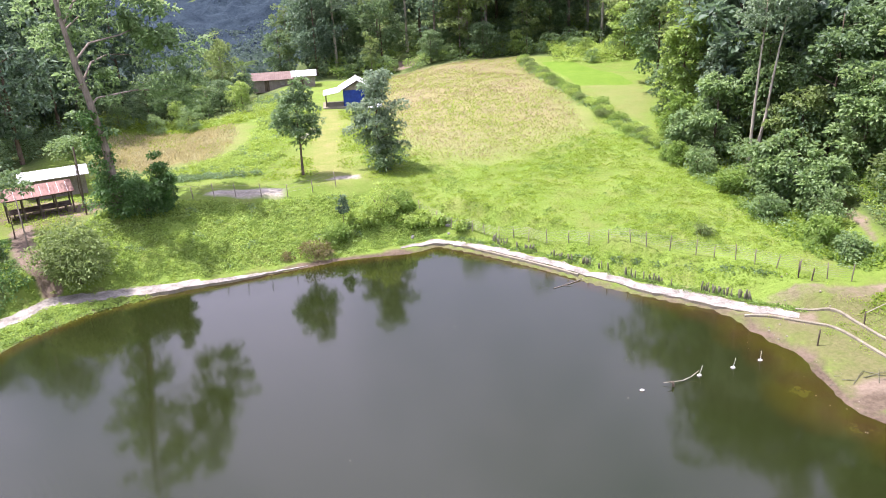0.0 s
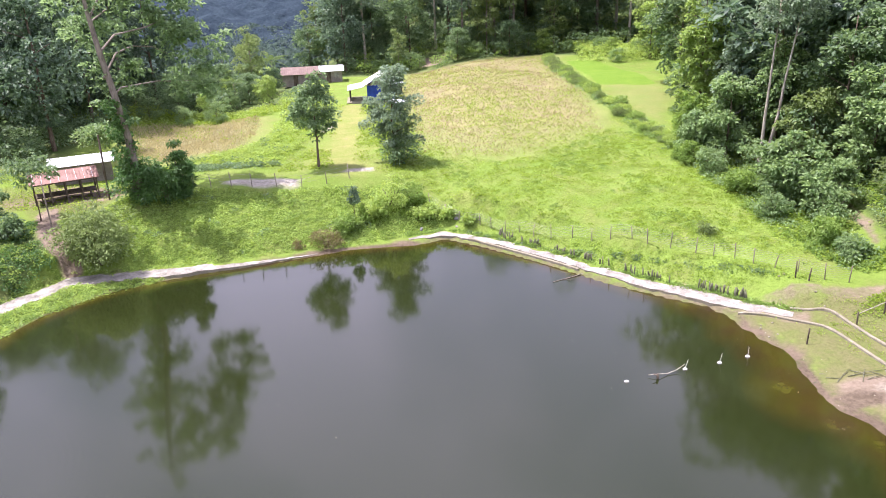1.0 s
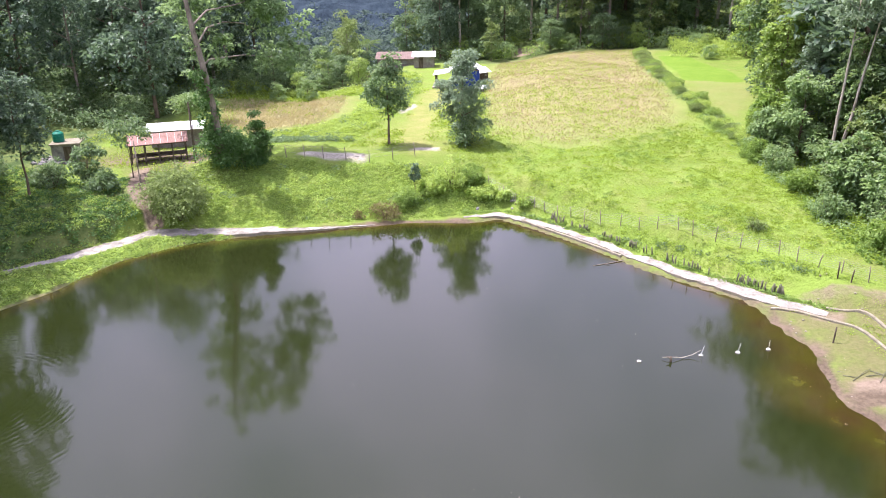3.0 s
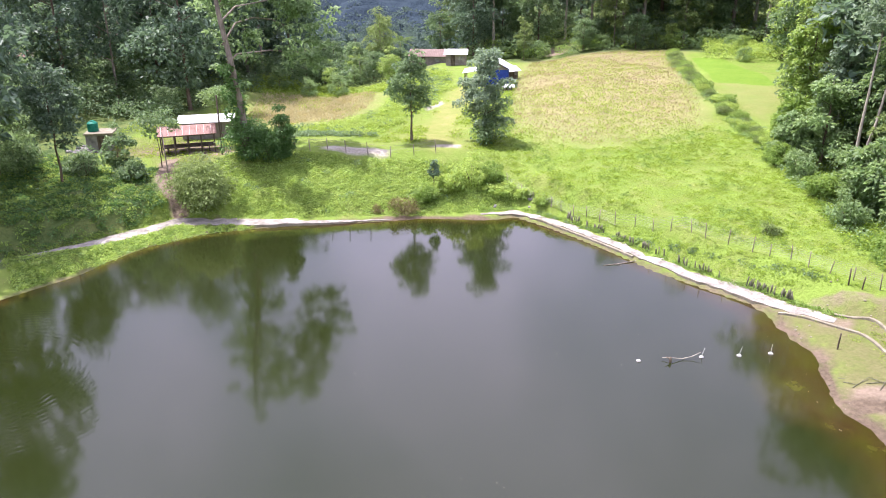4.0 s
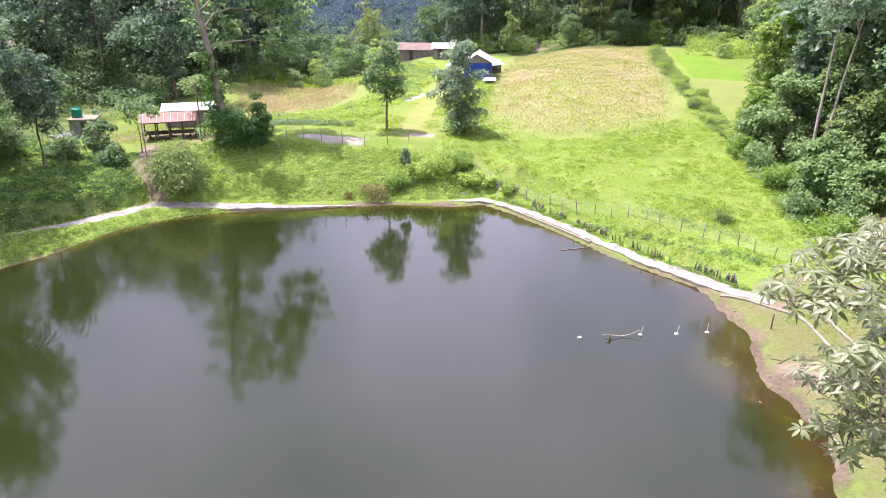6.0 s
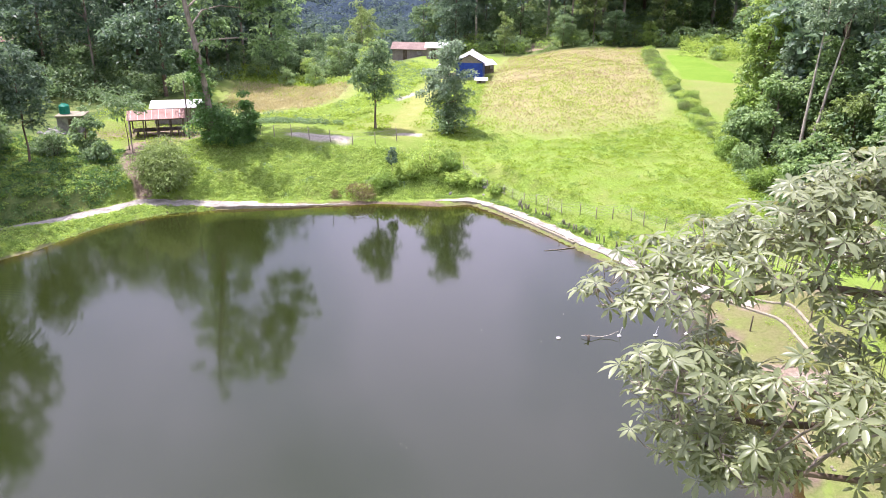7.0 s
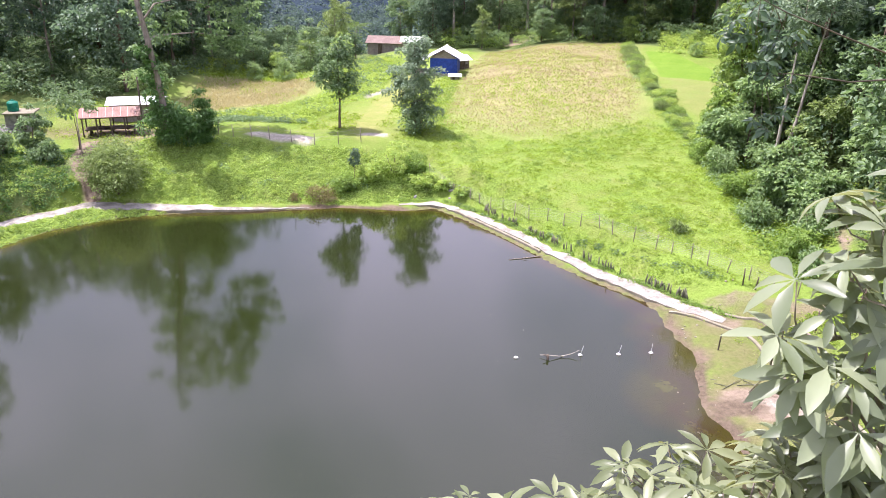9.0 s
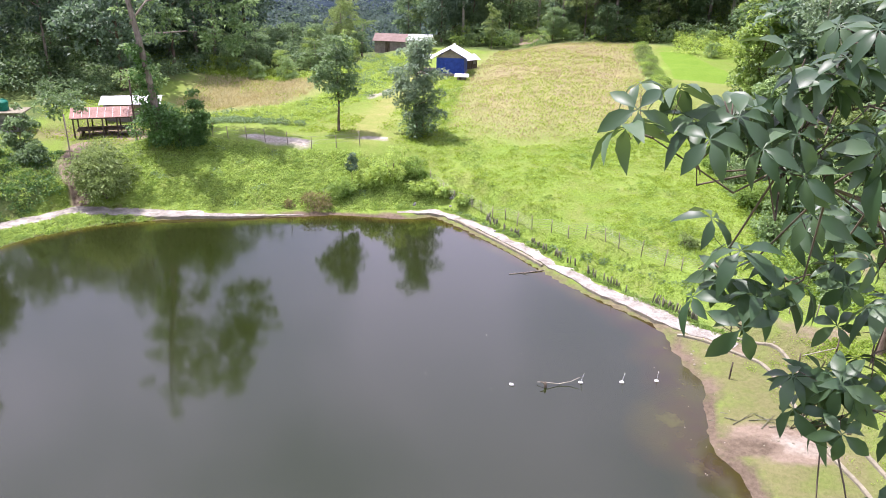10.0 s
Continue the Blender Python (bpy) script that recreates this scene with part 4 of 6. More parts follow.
def far_hills():
    """Distant wooded slopes: a canopy of close, rounded crowns."""
    xs, ys = np.arange(-640, 220, 3.6), np.arange(262, 720, 3.6)
    X, Y = np.meshgrid(xs, ys)
    x, y = X.ravel(), Y.ravel()
    cell = 9.0
    i, j = np.floor(x / cell), np.floor(y / cell)
    dome = np.zeros(len(x))
    for a in (-1, 0, 1):
        for b in (-1, 0, 1):
            u = np.modf(np.abs(np.sin((i + a) * 12.9898 + (j + b) * 78.233) * 43758.5))[0]
            v = np.modf(np.abs(np.sin((i + a) * 39.346 + (j + b) * 11.135) * 24634.6))[0]
            r = 5.0 + 3.5 * u
            q = np.hypot(x - (i + a + 0.15 + 0.7 * u) * cell, y - (j + b + 0.15 + 0.7 * v) * cell) / r
            dome = np.maximum(dome, np.sqrt(np.clip(1 - q * q, 0, 1)) * (4 + 5 * v))
    z = height(x, y) + (4 + 14 * wavy(x, y, 0.012, 3)) * step(y, 290, 420) + dome - 14 * (1 - step(y, 262, 300)) + rng.uniform(0, 0.8, len(x))
    nx, ny = len(xs), len(ys)
    i = (np.arange(ny - 1)[:, None] * nx + np.arange(nx - 1)).ravel()
    q = np.stack([i, i + 1, i + nx + 1, i + nx], 1)
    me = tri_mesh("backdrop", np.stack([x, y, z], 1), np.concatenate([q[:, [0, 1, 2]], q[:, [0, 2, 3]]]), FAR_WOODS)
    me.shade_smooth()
    tagged(new("backdrop", me), "wooded mountainside in the distance, haze put into its blue-green colour", "hills", kind="structure")


far_hills()


# ---- buildings ----
rng = np.random.default_rng(36)


def sheet_roof(name, w, d, rise, material, parent, m, ribs=0.25, label=""):
    """A corrugated sheet from the eave (y = 0) up to y = d."""
    n = max(4, int(w / ribs))
    V, F = [], []
    for i in range(n * 2 + 1):
        x = -w / 2 + w * i / (n * 2)
        z = 0.025 * (i % 2)
        for y, zz in ((0, 0), (d, rise)):
            V += [(x, y, zz + z + 0.03), (x, y, zz + z)]
    for i in range(n * 2):
        a, b = i * 4, i * 4 + 4
        F += [(a, b, b + 2, a + 2), (a + 1, a + 3, b + 3, b + 1), (a, a + 1, b + 1, b), (a + 2, b + 2, b + 3, a + 3)]
    F += [(0, 2, 3, 1), (n * 8, n * 8 + 1, n * 8 + 3, n * 8 + 2)]
    me = mesh_of(name, V, F, material)
    me.transform(m)
    return part(name, me, None, parent, label)


def open_shed():
    """Open shelter on posts with a rusty lean-to roof and a bench platform."""
    g = h(-38.6, 68.2)
    ob = thing("open_shed", Matrix.Translation((-38.0, 67.2, g)) @ Matrix.Rotation(math.atan2(3.3, 5.1), 4, "Z"), "open wooden shelter with a rusty red sheet roof", "shed")
    w, d = 6.2, 3.2
    front = sheet_roof("roof", w, d / 2 + 0.2, 0.75, ROOF_RUST, ob, Matrix.Translation((0, -0.2, 2.05)), 0.3, "rusty red corrugated front slope")
    sheet_roof("roof", w, d / 2 + 0.2, -0.75, ROOF_RUST, ob, Matrix.Translation((0, d / 2, 2.8)), 0.3, "rusty corrugated rear slope")
    for x in (-2.8, -1.4, 0, 1.4, 2.8):
        for y in (0.0, d - 0.2):
            part("post", box((0.14, 0.14, 2.15), (x, y, -0.1), 0.015), WOOD_DARK, ob)
    part("beam", box((w - 0.3, 0.1, 0.14), (0, 0.0, 1.93), 0.01), WOOD_DARK, ob)
    part("beam", box((w - 0.3, 0.1, 0.14), (0, d - 0.2, 1.93), 0.01), WOOD_DARK, ob)
    part("platform", box((w - 0.8, 1.6, 0.12), (0, 1.4, 0.55), 0.02), WOOD_DARK, ob, "dark plank platform under the roof")
    for x in (-2.2, 0, 2.2):
        part("bearer", box((0.12, 1.5, 0.6), (x, 1.4, -0.05), 0.01), WOOD_DARK, ob)
    for i in range(8):
        part("white_stripe", box((0.022, d / 2 + 0.15, 0.012), (-2.7 + i * 0.75, d / 4 - 0.1, 2.47), 0, Matrix.Rotation(math.atan2(0.75, d / 2 + 0.2), 4, "X")), ROOF_WHITE, front, "pale strip along the roof sheet")


def white_shed():
    g = h(-41.2, 76.5)
    ob = thing("white_shed", Matrix.Translation((-41.0, 76.0, g)) @ Matrix.Rotation(0.5, 4, "Z"), "low shed with a bright white sheet roof", "shed")
    sheet_roof("roof", 6.6, 2.3, 0.55, ROOF_WHITE, ob, Matrix.Translation((0, -1.9, 2.05)), 0.3)
    sheet_roof("roof", 6.6, 2.3, -0.5, ROOF_WHITE, ob, Matrix.Translation((0, 0.4, 2.6)), 0.3)
    part("wall", box((5.8, 0.14, 2.1), (0, -1.3, -0.1), 0.01), WALL_GREY, ob)
    part("wall", box((5.8, 0.14, 2.1), (0, 2.0, -0.1), 0.01), WALL_GREY, ob)
    part("wall", box((0.14, 3.1, 2.2), (-2.8, 0.35, -0.1), 0.01), WALL_GREY, ob)
    part("wall", box((0.14, 3.1, 2.2), (2.8, 0.35, -0.1), 0.01), ROOF_WHITE, ob, "pale end wall")


def blue_house():
    """Blue house with its white gable to the front and a lean-to porch at one side."""
    g = h(-15.4, 115.0)
    ob = thing("house", Matrix.Translation((-15.6, 115.6, g)) @ Matrix.Rotation(0.16, 4, "Z"), "small blue-walled house with a white sheet roof and dark porch", "house")
    part("plinth", box((7.4, 5.2, 0.4), (0, 0.2, -0.15), 0.03), CONCRETE_OLD, ob)
    part("wall", box((4.2, 0.16, 2.3), (1.5, -1.8, 0.25), 0.01), BLUE_PAINT, ob, "bright blue front wall")
    part("wall", box((0.16, 4.2, 2.3), (3.52, 0.385, 0.25), 0.01), BLUE_PAINT, ob, "bright blue side wall")
    part("wall", box((4.2, 0.16, 2.3), (1.5, 2.57, 0.25), 0.01), BLUE_PAINT, ob)
    part("wall", box((0.16, 4.2, 2.3), (-0.52, 0.385, 0.25), 0.01), WALL_GREY, ob, "grey board wall behind the porch")
    part("door", box((0.85, 0.06, 1.9), (0.35, -1.915, 0.25), 0.01), BLUE_PAINT, ob)
    part("porch_wall", box((0.1, 3.6, 0.8), (-3.2, 0.6, 0.25), 0.01), WALL_GREY, ob)
    for y in (-1.6, 0.5, 2.4):
        part("porch_post", box((0.13, 0.13, 1.75), (-3.2, y, 0.25), 0.015), WOOD_DARK, ob)
    part("porch_beam", box((0.12, 4.3, 0.12), (-3.2, 0.4, 1.9), 0.01), WOOD_DARK, ob)
    left, right = Matrix.Rotation(-math.pi / 2, 4, "Z"), Matrix.Rotation(math.pi / 2, 4, "Z")
    sheet_roof("roof", 5.6, 2.75, 1.45, ROOF_WHITE, ob, Matrix.Translation((4.25, 0.3, 2.5)) @ right, 0.35, "white roof slope on the blue side")
    sheet_roof("roof", 5.6, 2.75, 1.45, ROOF_WHITE, ob, Matrix.Translation((-1.25, 0.3, 2.5)) @ left, 0.35, "white roof slope above the porch")
    sheet_roof("porch_roof", 5.2, 2.6, 0.42, ROOF_WHITE, ob, Matrix.Translation((-3.55, 0.2, 2.03)) @ left, 0.35, "white lean-to sheet over the porch")
    for y in (-1.88, 2.49):
        bm = bmesh.new()
        v = [bm.verts.new(p) for p in ((-0.6, y, 2.56), (3.6, y, 2.56), (1.5, y, 3.72))]
        ret = bmesh.ops.extrude_face_region(bm, geom=[bm.faces.new(v)])
        bmesh.ops.translate(bm, vec=(0, 0.12, 0), verts=[e for e in ret["geom"] if isinstance(e, bmesh.types.BMVert)])
        part("gable", bm, WALL_GREY, ob)
    part("ridge_cap", box((0.3, 5.7, 0.05), (1.5, 0.3, 3.985), 0.01), ROOF_WHITE, ob)


def hut(x, y, turn, w, d, eave, rise, roof, wall, name, label):
    """Small gabled building."""
    g = h(x, y)
    ob = thing(name, Matrix.Translation((x, y, g)) @ Matrix.Rotation(turn, 4, "Z"), label, "hut")
    for dx, dy, sx, sy in ((0, -d / 2, w, 0.12), (0, d / 2, w, 0.12), (-w / 2, 0, 0.12, d - 0.13), (w / 2, 0, 0.12, d - 0.13)):
        part("wall", box((sx, sy, eave + 0.2), (dx, dy, -0.2), 0.01), wall, ob)
    part("door", box((min(0.85, w * 0.3), 0.05, min(1.9, eave - 0.15)), (-w * 0.15, -d / 2 - 0.085, 0), 0.01), WOOD_DARK, ob)
    part("window", box((min(0.8, w * 0.25), 0.05, eave * 0.32), (w * 0.25, -d / 2 - 0.085, eave * 0.48), 0.01), STONE, ob)
    sheet_roof("roof", w + 0.8, d / 2 + 0.45, rise, roof, ob, Matrix.Translation((0, -d / 2 - 0.45, eave - 0.1)), 0.35)
    sheet_roof("roof", w + 0.8, d / 2 + 0.45, -rise, roof, ob, Matrix.Translation((0, 0, eave + rise - 0.1)), 0.35)
    return ob


open_shed()
white_shed()
blue_house()
hut(-33.0, 143.0, 0.15, 7.0, 4.6, 2.1, 1.1, ROOF_BROWN, WALL_GREY, "farmhouse", "long grey house with a faded red sheet roof")
hut(-26.2, 137.5, 0.2, 3.6, 3.2, 2.1, 0.8, ROOF_WHITE, WALL_GREY, "store_hut", "small hut with a white sheet roof")
# open-fronted hut: dark wall colour stands in for the shade inside
hut(-13.0, 121.0, 0.9, 2.1, 2.1, 1.4, 0.7, ROOF_WHITE, WOOD_DARK, "store_hut", "small pale-roofed hut behind the blue house, dark walls for its shaded inside")
hut(-11.0, 110.3, 0.2, 1.2, 1.2, 0.7, 0.3, ROOF_WHITE, WALL_GREY, "animal_hutch", "tiny hutch with a pale roof on the grass")
hut(-85.5, 95.0, 0.7, 4.4, 3.4, 2.0, 0.8, ROOF_RUST, WALL_GREY, "farmhouse", "rusty-roofed hill house half hidden by trees")
hut(-79.5, 97.6, 0.7, 2.3, 2.2, 1.8, 0.6, ROOF_WHITE, WALL_GREY, "store_hut", "white-roofed hut on the wooded hillside")


def tank_house():
    """Concrete block with a slab, and the green water tank on it."""
    x, y = -47.2, 64.6
    g = h(x, y)
    ob = thing("pump_house", Matrix.Translation((x, y, g)) @ Matrix.Rotation(0.45, 4, "Z"), "low rubble-stone pump house with a concrete slab roof", "building")
    part("wall", box((2.4, 2.2, 1.9), (0, 0, -0.2), 0.05), STONE, ob)
    part("slab", box((3.0, 2.7, 0.16), (0.2, 0, 1.7), 0.03), CONCRETE_OLD, ob)
    part("door", box((0.8, 0.06, 1.5), (0.4, -1.14, 0), 0.01), WOOD_DARK, ob)
    t = thing("water_tank", Matrix.Translation((x - 0.5, y - 0.2, g + 1.862)), "green plastic water tank on the slab roof", "water tank")
    bm = bmesh.new()
    prof = [(0.0, 0.0), (0.52, 0.0), (0.56, 0.06), (0.56, 0.3), (0.53, 0.33), (0.56, 0.36), (0.56, 0.62), (0.53, 0.65), (0.56, 0.68), (0.55, 0.88), (0.4, 1.02), (0.2, 1.08), (0.0, 1.08)]
    n = 20
    rings = [[bm.verts.new((r * math.cos(6.2832 * k / n), r * math.sin(6.2832 * k / n), z)) for k in range(n)] for r, z in prof[1:-1]]
    for a, b in zip(rings, rings[1:]):
        for k in range(n):
            bm.faces.new((a[k], a[(k + 1) % n], b[(k + 1) % n], b[k]))
    bm.faces.new(rings[0][::-1])
    bm.faces.new(rings[-1])
    part("body", bm, TANK_GREEN, t)
    part("lid", box((0.4, 0.4, 0.07), (0, 0, 1.081), 0.02), TANK_GREEN, t)


tank_house()


def rubble(x, y, n, spread, size, label):
    for i in range(n):
        bm = bmesh.new()
        bmesh.ops.create_icosphere(bm, subdivisions=2, radius=1)
        s = size * rng.uniform(0.6, 1.3)
        for v in bm.verts:
            v.co *= 1 + 0.22 * noise.noise(v.co * 1.7 + Vector((i * 3.1, x, 0)))
        px, py = x + rng.normal(0, spread), y + rng.normal(0, spread)
        bmesh.ops.transform(bm, matrix=Matrix.Diagonal((s, s * rng.uniform(0.7, 1), s * 0.6, 1)), verts=bm.verts)
        me = bpy.data.meshes.new("rock")
        bm.to_mesh(me)
        bm.free()
        me.materials.append(STONE if size > 0.2 else CONCRETE_OLD)
        ob = new("rock", me)
        ob.matrix_world = Matrix.Translation((px, py, h(px, py) + s * 0.25)) @ Matrix.Rotation(rng.uniform(0, 6), 4, "Z")
        tagged(ob, label, "rock", "rocks " + label[:18])


rubble(-47.6, 62.6, 34, 0.75, 0.27, "grey rubble stone heaped below the pump house")
rubble(-3.4, 66.5, 2, 0.35, 0.24, "dark stone on the bank near the path")
rubble(-0.2, 67.2, 2, 0.3, 0.25, "dark stone on the bank near the path")
rubble(6.0, 62.6, 3, 0.5, 0.21, "pale stone beside the concrete path")
rubble(25.5, 50.6, 5, 1.2, 0.1, "small stone on the bare ground")
rubble(26.6, 38.6, 5, 1.4, 0.1, "small stone on the bare shore")
rubble(21.9, 46.0, 6, 0.7, 0.075, "small pale stone at the water's edge")


# ---- fences and posts ----
def stake(x, y, hgt, r, label, name="fence_post", lean=0.06, material=WOOD_DARK, group="fence posts along the meadow", category="post"):
    a, b = rng.normal(0, lean), rng.normal(0, lean)
    me = tube_mesh(name, [[(0, 0, -0.3, r), (a * hgt * 0.5, b * hgt * 0.5, hgt * 0.5, r * 0.95), (a * hgt, b * hgt, hgt, r * 0.85)]], material, 6)
    ob = new(name, me)
    ob.matrix_world = Matrix.Translation((x, y, h(x, y)))
    tagged(ob, label, category, group)
    return Vector((x + a * hgt, y + b * hgt, h(x, y) + hgt))


def fence(line, gap, hgt, label, group, wires=3):
    line = np.array(line)
    tops = []
    for i in range(len(line) - 1):
        n = max(1, int(round(np.linalg.norm(line[i + 1] - line[i]) / gap)))
        for k in range(n + (i == len(line) - 2)):
            p = line[i] + (line[i + 1] - line[i]) * k / n + rng.normal(0, 0.12, 2)
            tops.append(stake(p[0], p[1], hgt * rng.uniform(0.85, 1.15), 0.042, label, material=BARK_GREY))
    for j in range(wires):
        f = 0.94 - j * 0.84 / wires
        strand = [(t.x, t.y, h(t.x, t.y) + hgt * f, 0.008) for t in tops]
        tagged(new("fence_wire", tube_mesh("fence_wire", [strand], WIRE, 4)), "thin galvanised wire strung between fence posts", "wire", "wires of " + group)


fence([(-3.0, 69.4), (1.9, 66.6), (5.6, 64.1), (14.6, 58.6), (19.3, 56.2), (24.5, 53.2), (29.0, 51.0)], 1.65, 1.2, "weathered wooden post of the meadow fence", "the meadow fence", 7)
fence([(-26.0, 68.6), (-20.0, 68.8), (-15.5, 69.6), (-11.0, 71.6)], 2.4, 1.3, "weathered wooden post of the fence above the bank", "the bank fence")
for x, y, hh in [(23.6, 43.7, 1.15), (27.6, 45.9, 1.0), (29.6, 46.6, 1.5), (25.5, 51.6, 1.3), (26.3, 51.2, 1.0), (31.6, 46.9, 1.4)]:
    stake(x, y, hh, 0.055, "dark upright wooden post in short grass", group="posts on the shore meadow")
stake(-33.4, 66.4, 6.4, 0.09, "tall thin dark leaning wooden pole", "pole", 0.03, WOOD_DARK, "", "pole")
stake(-34.8, 58.6, 4.8, 0.06, "thin bare wooden pole by the steps", "pole", 0.02, BARK_GREY, "", "pole")
# a bamboo rail on the shore meadow
rail = new("rail", tube_mesh("rail", [[(27.7, 46.0, h(27.7, 46.0) + 0.8, 0.03), (29.6, 46.6, h(29.6, 46.6) + 0.9, 0.03)]], BARK_PALE, 5))
tagged(rail, "pale bamboo rail tied between two posts", "rail")

# row of rough stakes between path and meadow
tuft, done = None, 0
while done < 96:
    i = int(rng.integers(2, 7))
    f = rng.uniform()
    d = (WAY_RIGHT[i + 1] - WAY_RIGHT[i]) / np.linalg.norm(WAY_RIGHT[i + 1] - WAY_RIGHT[i])
    spot = WAY_RIGHT[i] * (1 - f) + WAY_RIGHT[i + 1] * f + np.array((-d[1], d[0])) * rng.uniform(0.95, 1.35)
    for _ in range(int(rng.integers(1, 5))):
        p = spot + d * rng.normal(0, 0.22) + rng.normal(0, 0.06, 2)
        stake(p[0], p[1], rng.uniform(0.35, 0.8), rng.uniform(0.045, 0.085), "short grey weathered stake beside the path", "stake", 0.14, STAKE, "stakes beside the path")
        done += 1
    if rng.uniform() < 0.4:
        if tuft is None:
            tuft = bush(at(spot[0], spot[1]), 0.5, 0.7, LEAF_VINE, "low green weed among the stakes", 10, 36, 0.14, "weeds among the stakes", "weed")
        else:
            copy_thing(tuft, at(spot[0], spot[1], rng.uniform(0, 6), rng.uniform(0.6, 1.1)))


# ---- on the water ----
def float_marker(x, y, lean, label, rod=True):
    ob = thing("float_marker", Matrix.Translation((x, y, 0.02)), label, "float", "floats in a row on the pond")
    bm = bmesh.new()
    bmesh.ops.create_uvsphere(bm, u_segments=14, v_segments=9, radius=0.12)
    bmesh.ops.transform(bm, matrix=Matrix.Diagonal((1.25, 0.95, 0.75, 1)), verts=bm.verts)
    body = part("body", bm, WHITE_FLOAT, ob)
    for q in body.data.polygons:
        q.use_smooth = True
    part("base_ring", tube_mesh("base_ring", [[(0.145 * math.cos(a * 0.5236), 0.11 * math.sin(a * 0.5236), -0.02, 0.025) for a in range(13)]], WOOD_DARK, 5), None, ob, "dark wet rim")
    if rod:
        part("rod", tube_mesh("rod", [[(0, 0, 0.06, 0.018), (lean * 0.5, 0, 0.36, 0.014), (lean, 0.02, 0.66, 0.01)]], WHITE_FLOAT, 6), None, ob, "thin pale rod")


float_marker(11.5, 39.35, 0.0, "white float with a low neck on the water", False)
float_marker(15.3, 40.85, 0.15, "white float with a leaning pale rod")
float_marker(17.6, 41.65, 0.12, "white float with an upright pale rod")
float_marker(19.55, 42.45, 0.03, "white float with an upright pale rod")
stub = new("water_post", tube_mesh("water_post", [[(0, 0, -0.6, 0.09), (0.02, 0, 0.1, 0.08), (0.0, 0.02, 0.36, 0.06)], [(0, 0, 0.2, 0.03), (-0.25, 0, 0.35, 0.03)]], WOOD_DARK, 7))
stub.matrix_world = Matrix.Translation((13.4, 39.7, 0))
tagged(stub, "dark wooden stump standing in the water", "post")
limb = new("driftwood", tube_mesh("driftwood", [[(12.9, 39.95, 0.12, 0.018), (13.5, 39.9, 0.22, 0.022), (14.1, 40.2, 0.08, 0.026), (14.7, 40.5, 0.16, 0.022), (15.25, 40.8, 0.4, 0.014)], [(14.1, 40.2, 0.08, 0.018), (14.4, 40.5, -0.05, 0.012)]], BARK_PALE, 6))
tagged(limb, "pale crooked branch lying on the water", "branch")
pole = new("driftwood", tube_mesh("driftwood", [[(8.1, 54.7, 0.02, 0.03), (9.6, 55.6, 0.03, 0.04), (11.2, 56.7, 0.08, 0.04)], [(8.9, 55.2, 0.03, 0.02), (9.5, 55.0, 0.02, 0.015)]], BARK_GREY, 6))
tagged(pole, "dark sunken pole at the edge of the pond", "branch")


def litter():
    """Small pale scraps on water and shore."""
    V, T = [], []
    spots = [(22.0 + rng.normal(0, 1.2), 40 + rng.uniform(-6, 6), 0) for _ in range(20)] + [(rng.uniform(-14, 18), rng.uniform(24, 50), 1) for _ in range(12)]
    sets = []
    for x, y, w in spots:
        z = max(h(x, y), 0.0) + 0.012
        s = rng.uniform(0.02, 0.045)
        a = rng.uniform(0, 6)
        c, q = math.cos(a) * s, math.sin(a) * s
        sets.append((np.array([(x - c, y - q, z), (x + q * 0.6, y - c * 0.6, z + 0.01), (x + c, y + q, z), (x - q * 0.6, y + c * 0.6, z + 0.03), (x, y, z + 0.04)]), np.array([(0, 1, 4), (1, 2, 4), (2, 3, 4), (3, 0, 4)])))
    me = tri_mesh("floating_scraps", *join(*sets), BARK_PALE)
    tagged(new("floating_scraps", me), "small pale leaves and scraps on the water", "litter", kind="stuff")


litter()
# branch heap on the bare shore
for x0, y0, x1, y1 in [(22.4, 39.2, 25.2, 39.9), (23.0, 40.0, 26.0, 39.6), (24.4, 39.4, 27.0, 40.2), (25.0, 38.8, 25.8, 40.4), (23.6, 38.9, 24.6, 39.9), (24.2, 39.6, 24.9, 40.3), (25.4, 39.1, 26.4, 39.5), (26.0, 39.9, 26.6, 39.2), (24.8, 40.1, 25.6, 39.5), (23.2, 39.5, 23.9, 39.2)]:
    stick = [(x0, y0, h(x0, y0) + 0.03, 0.028), ((x0 + x1) / 2, (y0 + y1) / 2 + rng.normal(0, 0.08), h(x0, y0) + 0.1, 0.022), (x1, y1, h(x1, y1) + 0.04, 0.012)]
    tagged(new("branch", tube_mesh("branch", [stick], STAKE, 6)), "dark fallen branch on the muddy shore", "branch", "fallen branches on the shore")
bleached = new("driftwood", tube_mesh("driftwood", [[(25.2, 32.5, 0.06, 0.05), (25.5, 31.6, 0.1, 0.07), (25.75, 30.9, 0.12, 0.06), (25.9, 30.3, 0.12, 0.04)], [(25.5, 31.6, 0.1, 0.04), (25.75, 31.3, 0.16, 0.03), (25.85, 31.0, 0.12, 0.02)]], BARK_PALE, 7))
tagged(bleached, "bleached pale log lying along the water's edge", "driftwood")
rubble(26.1, 29.6, 6, 0.45, 0.1, "small pale stone beside the bleached log")


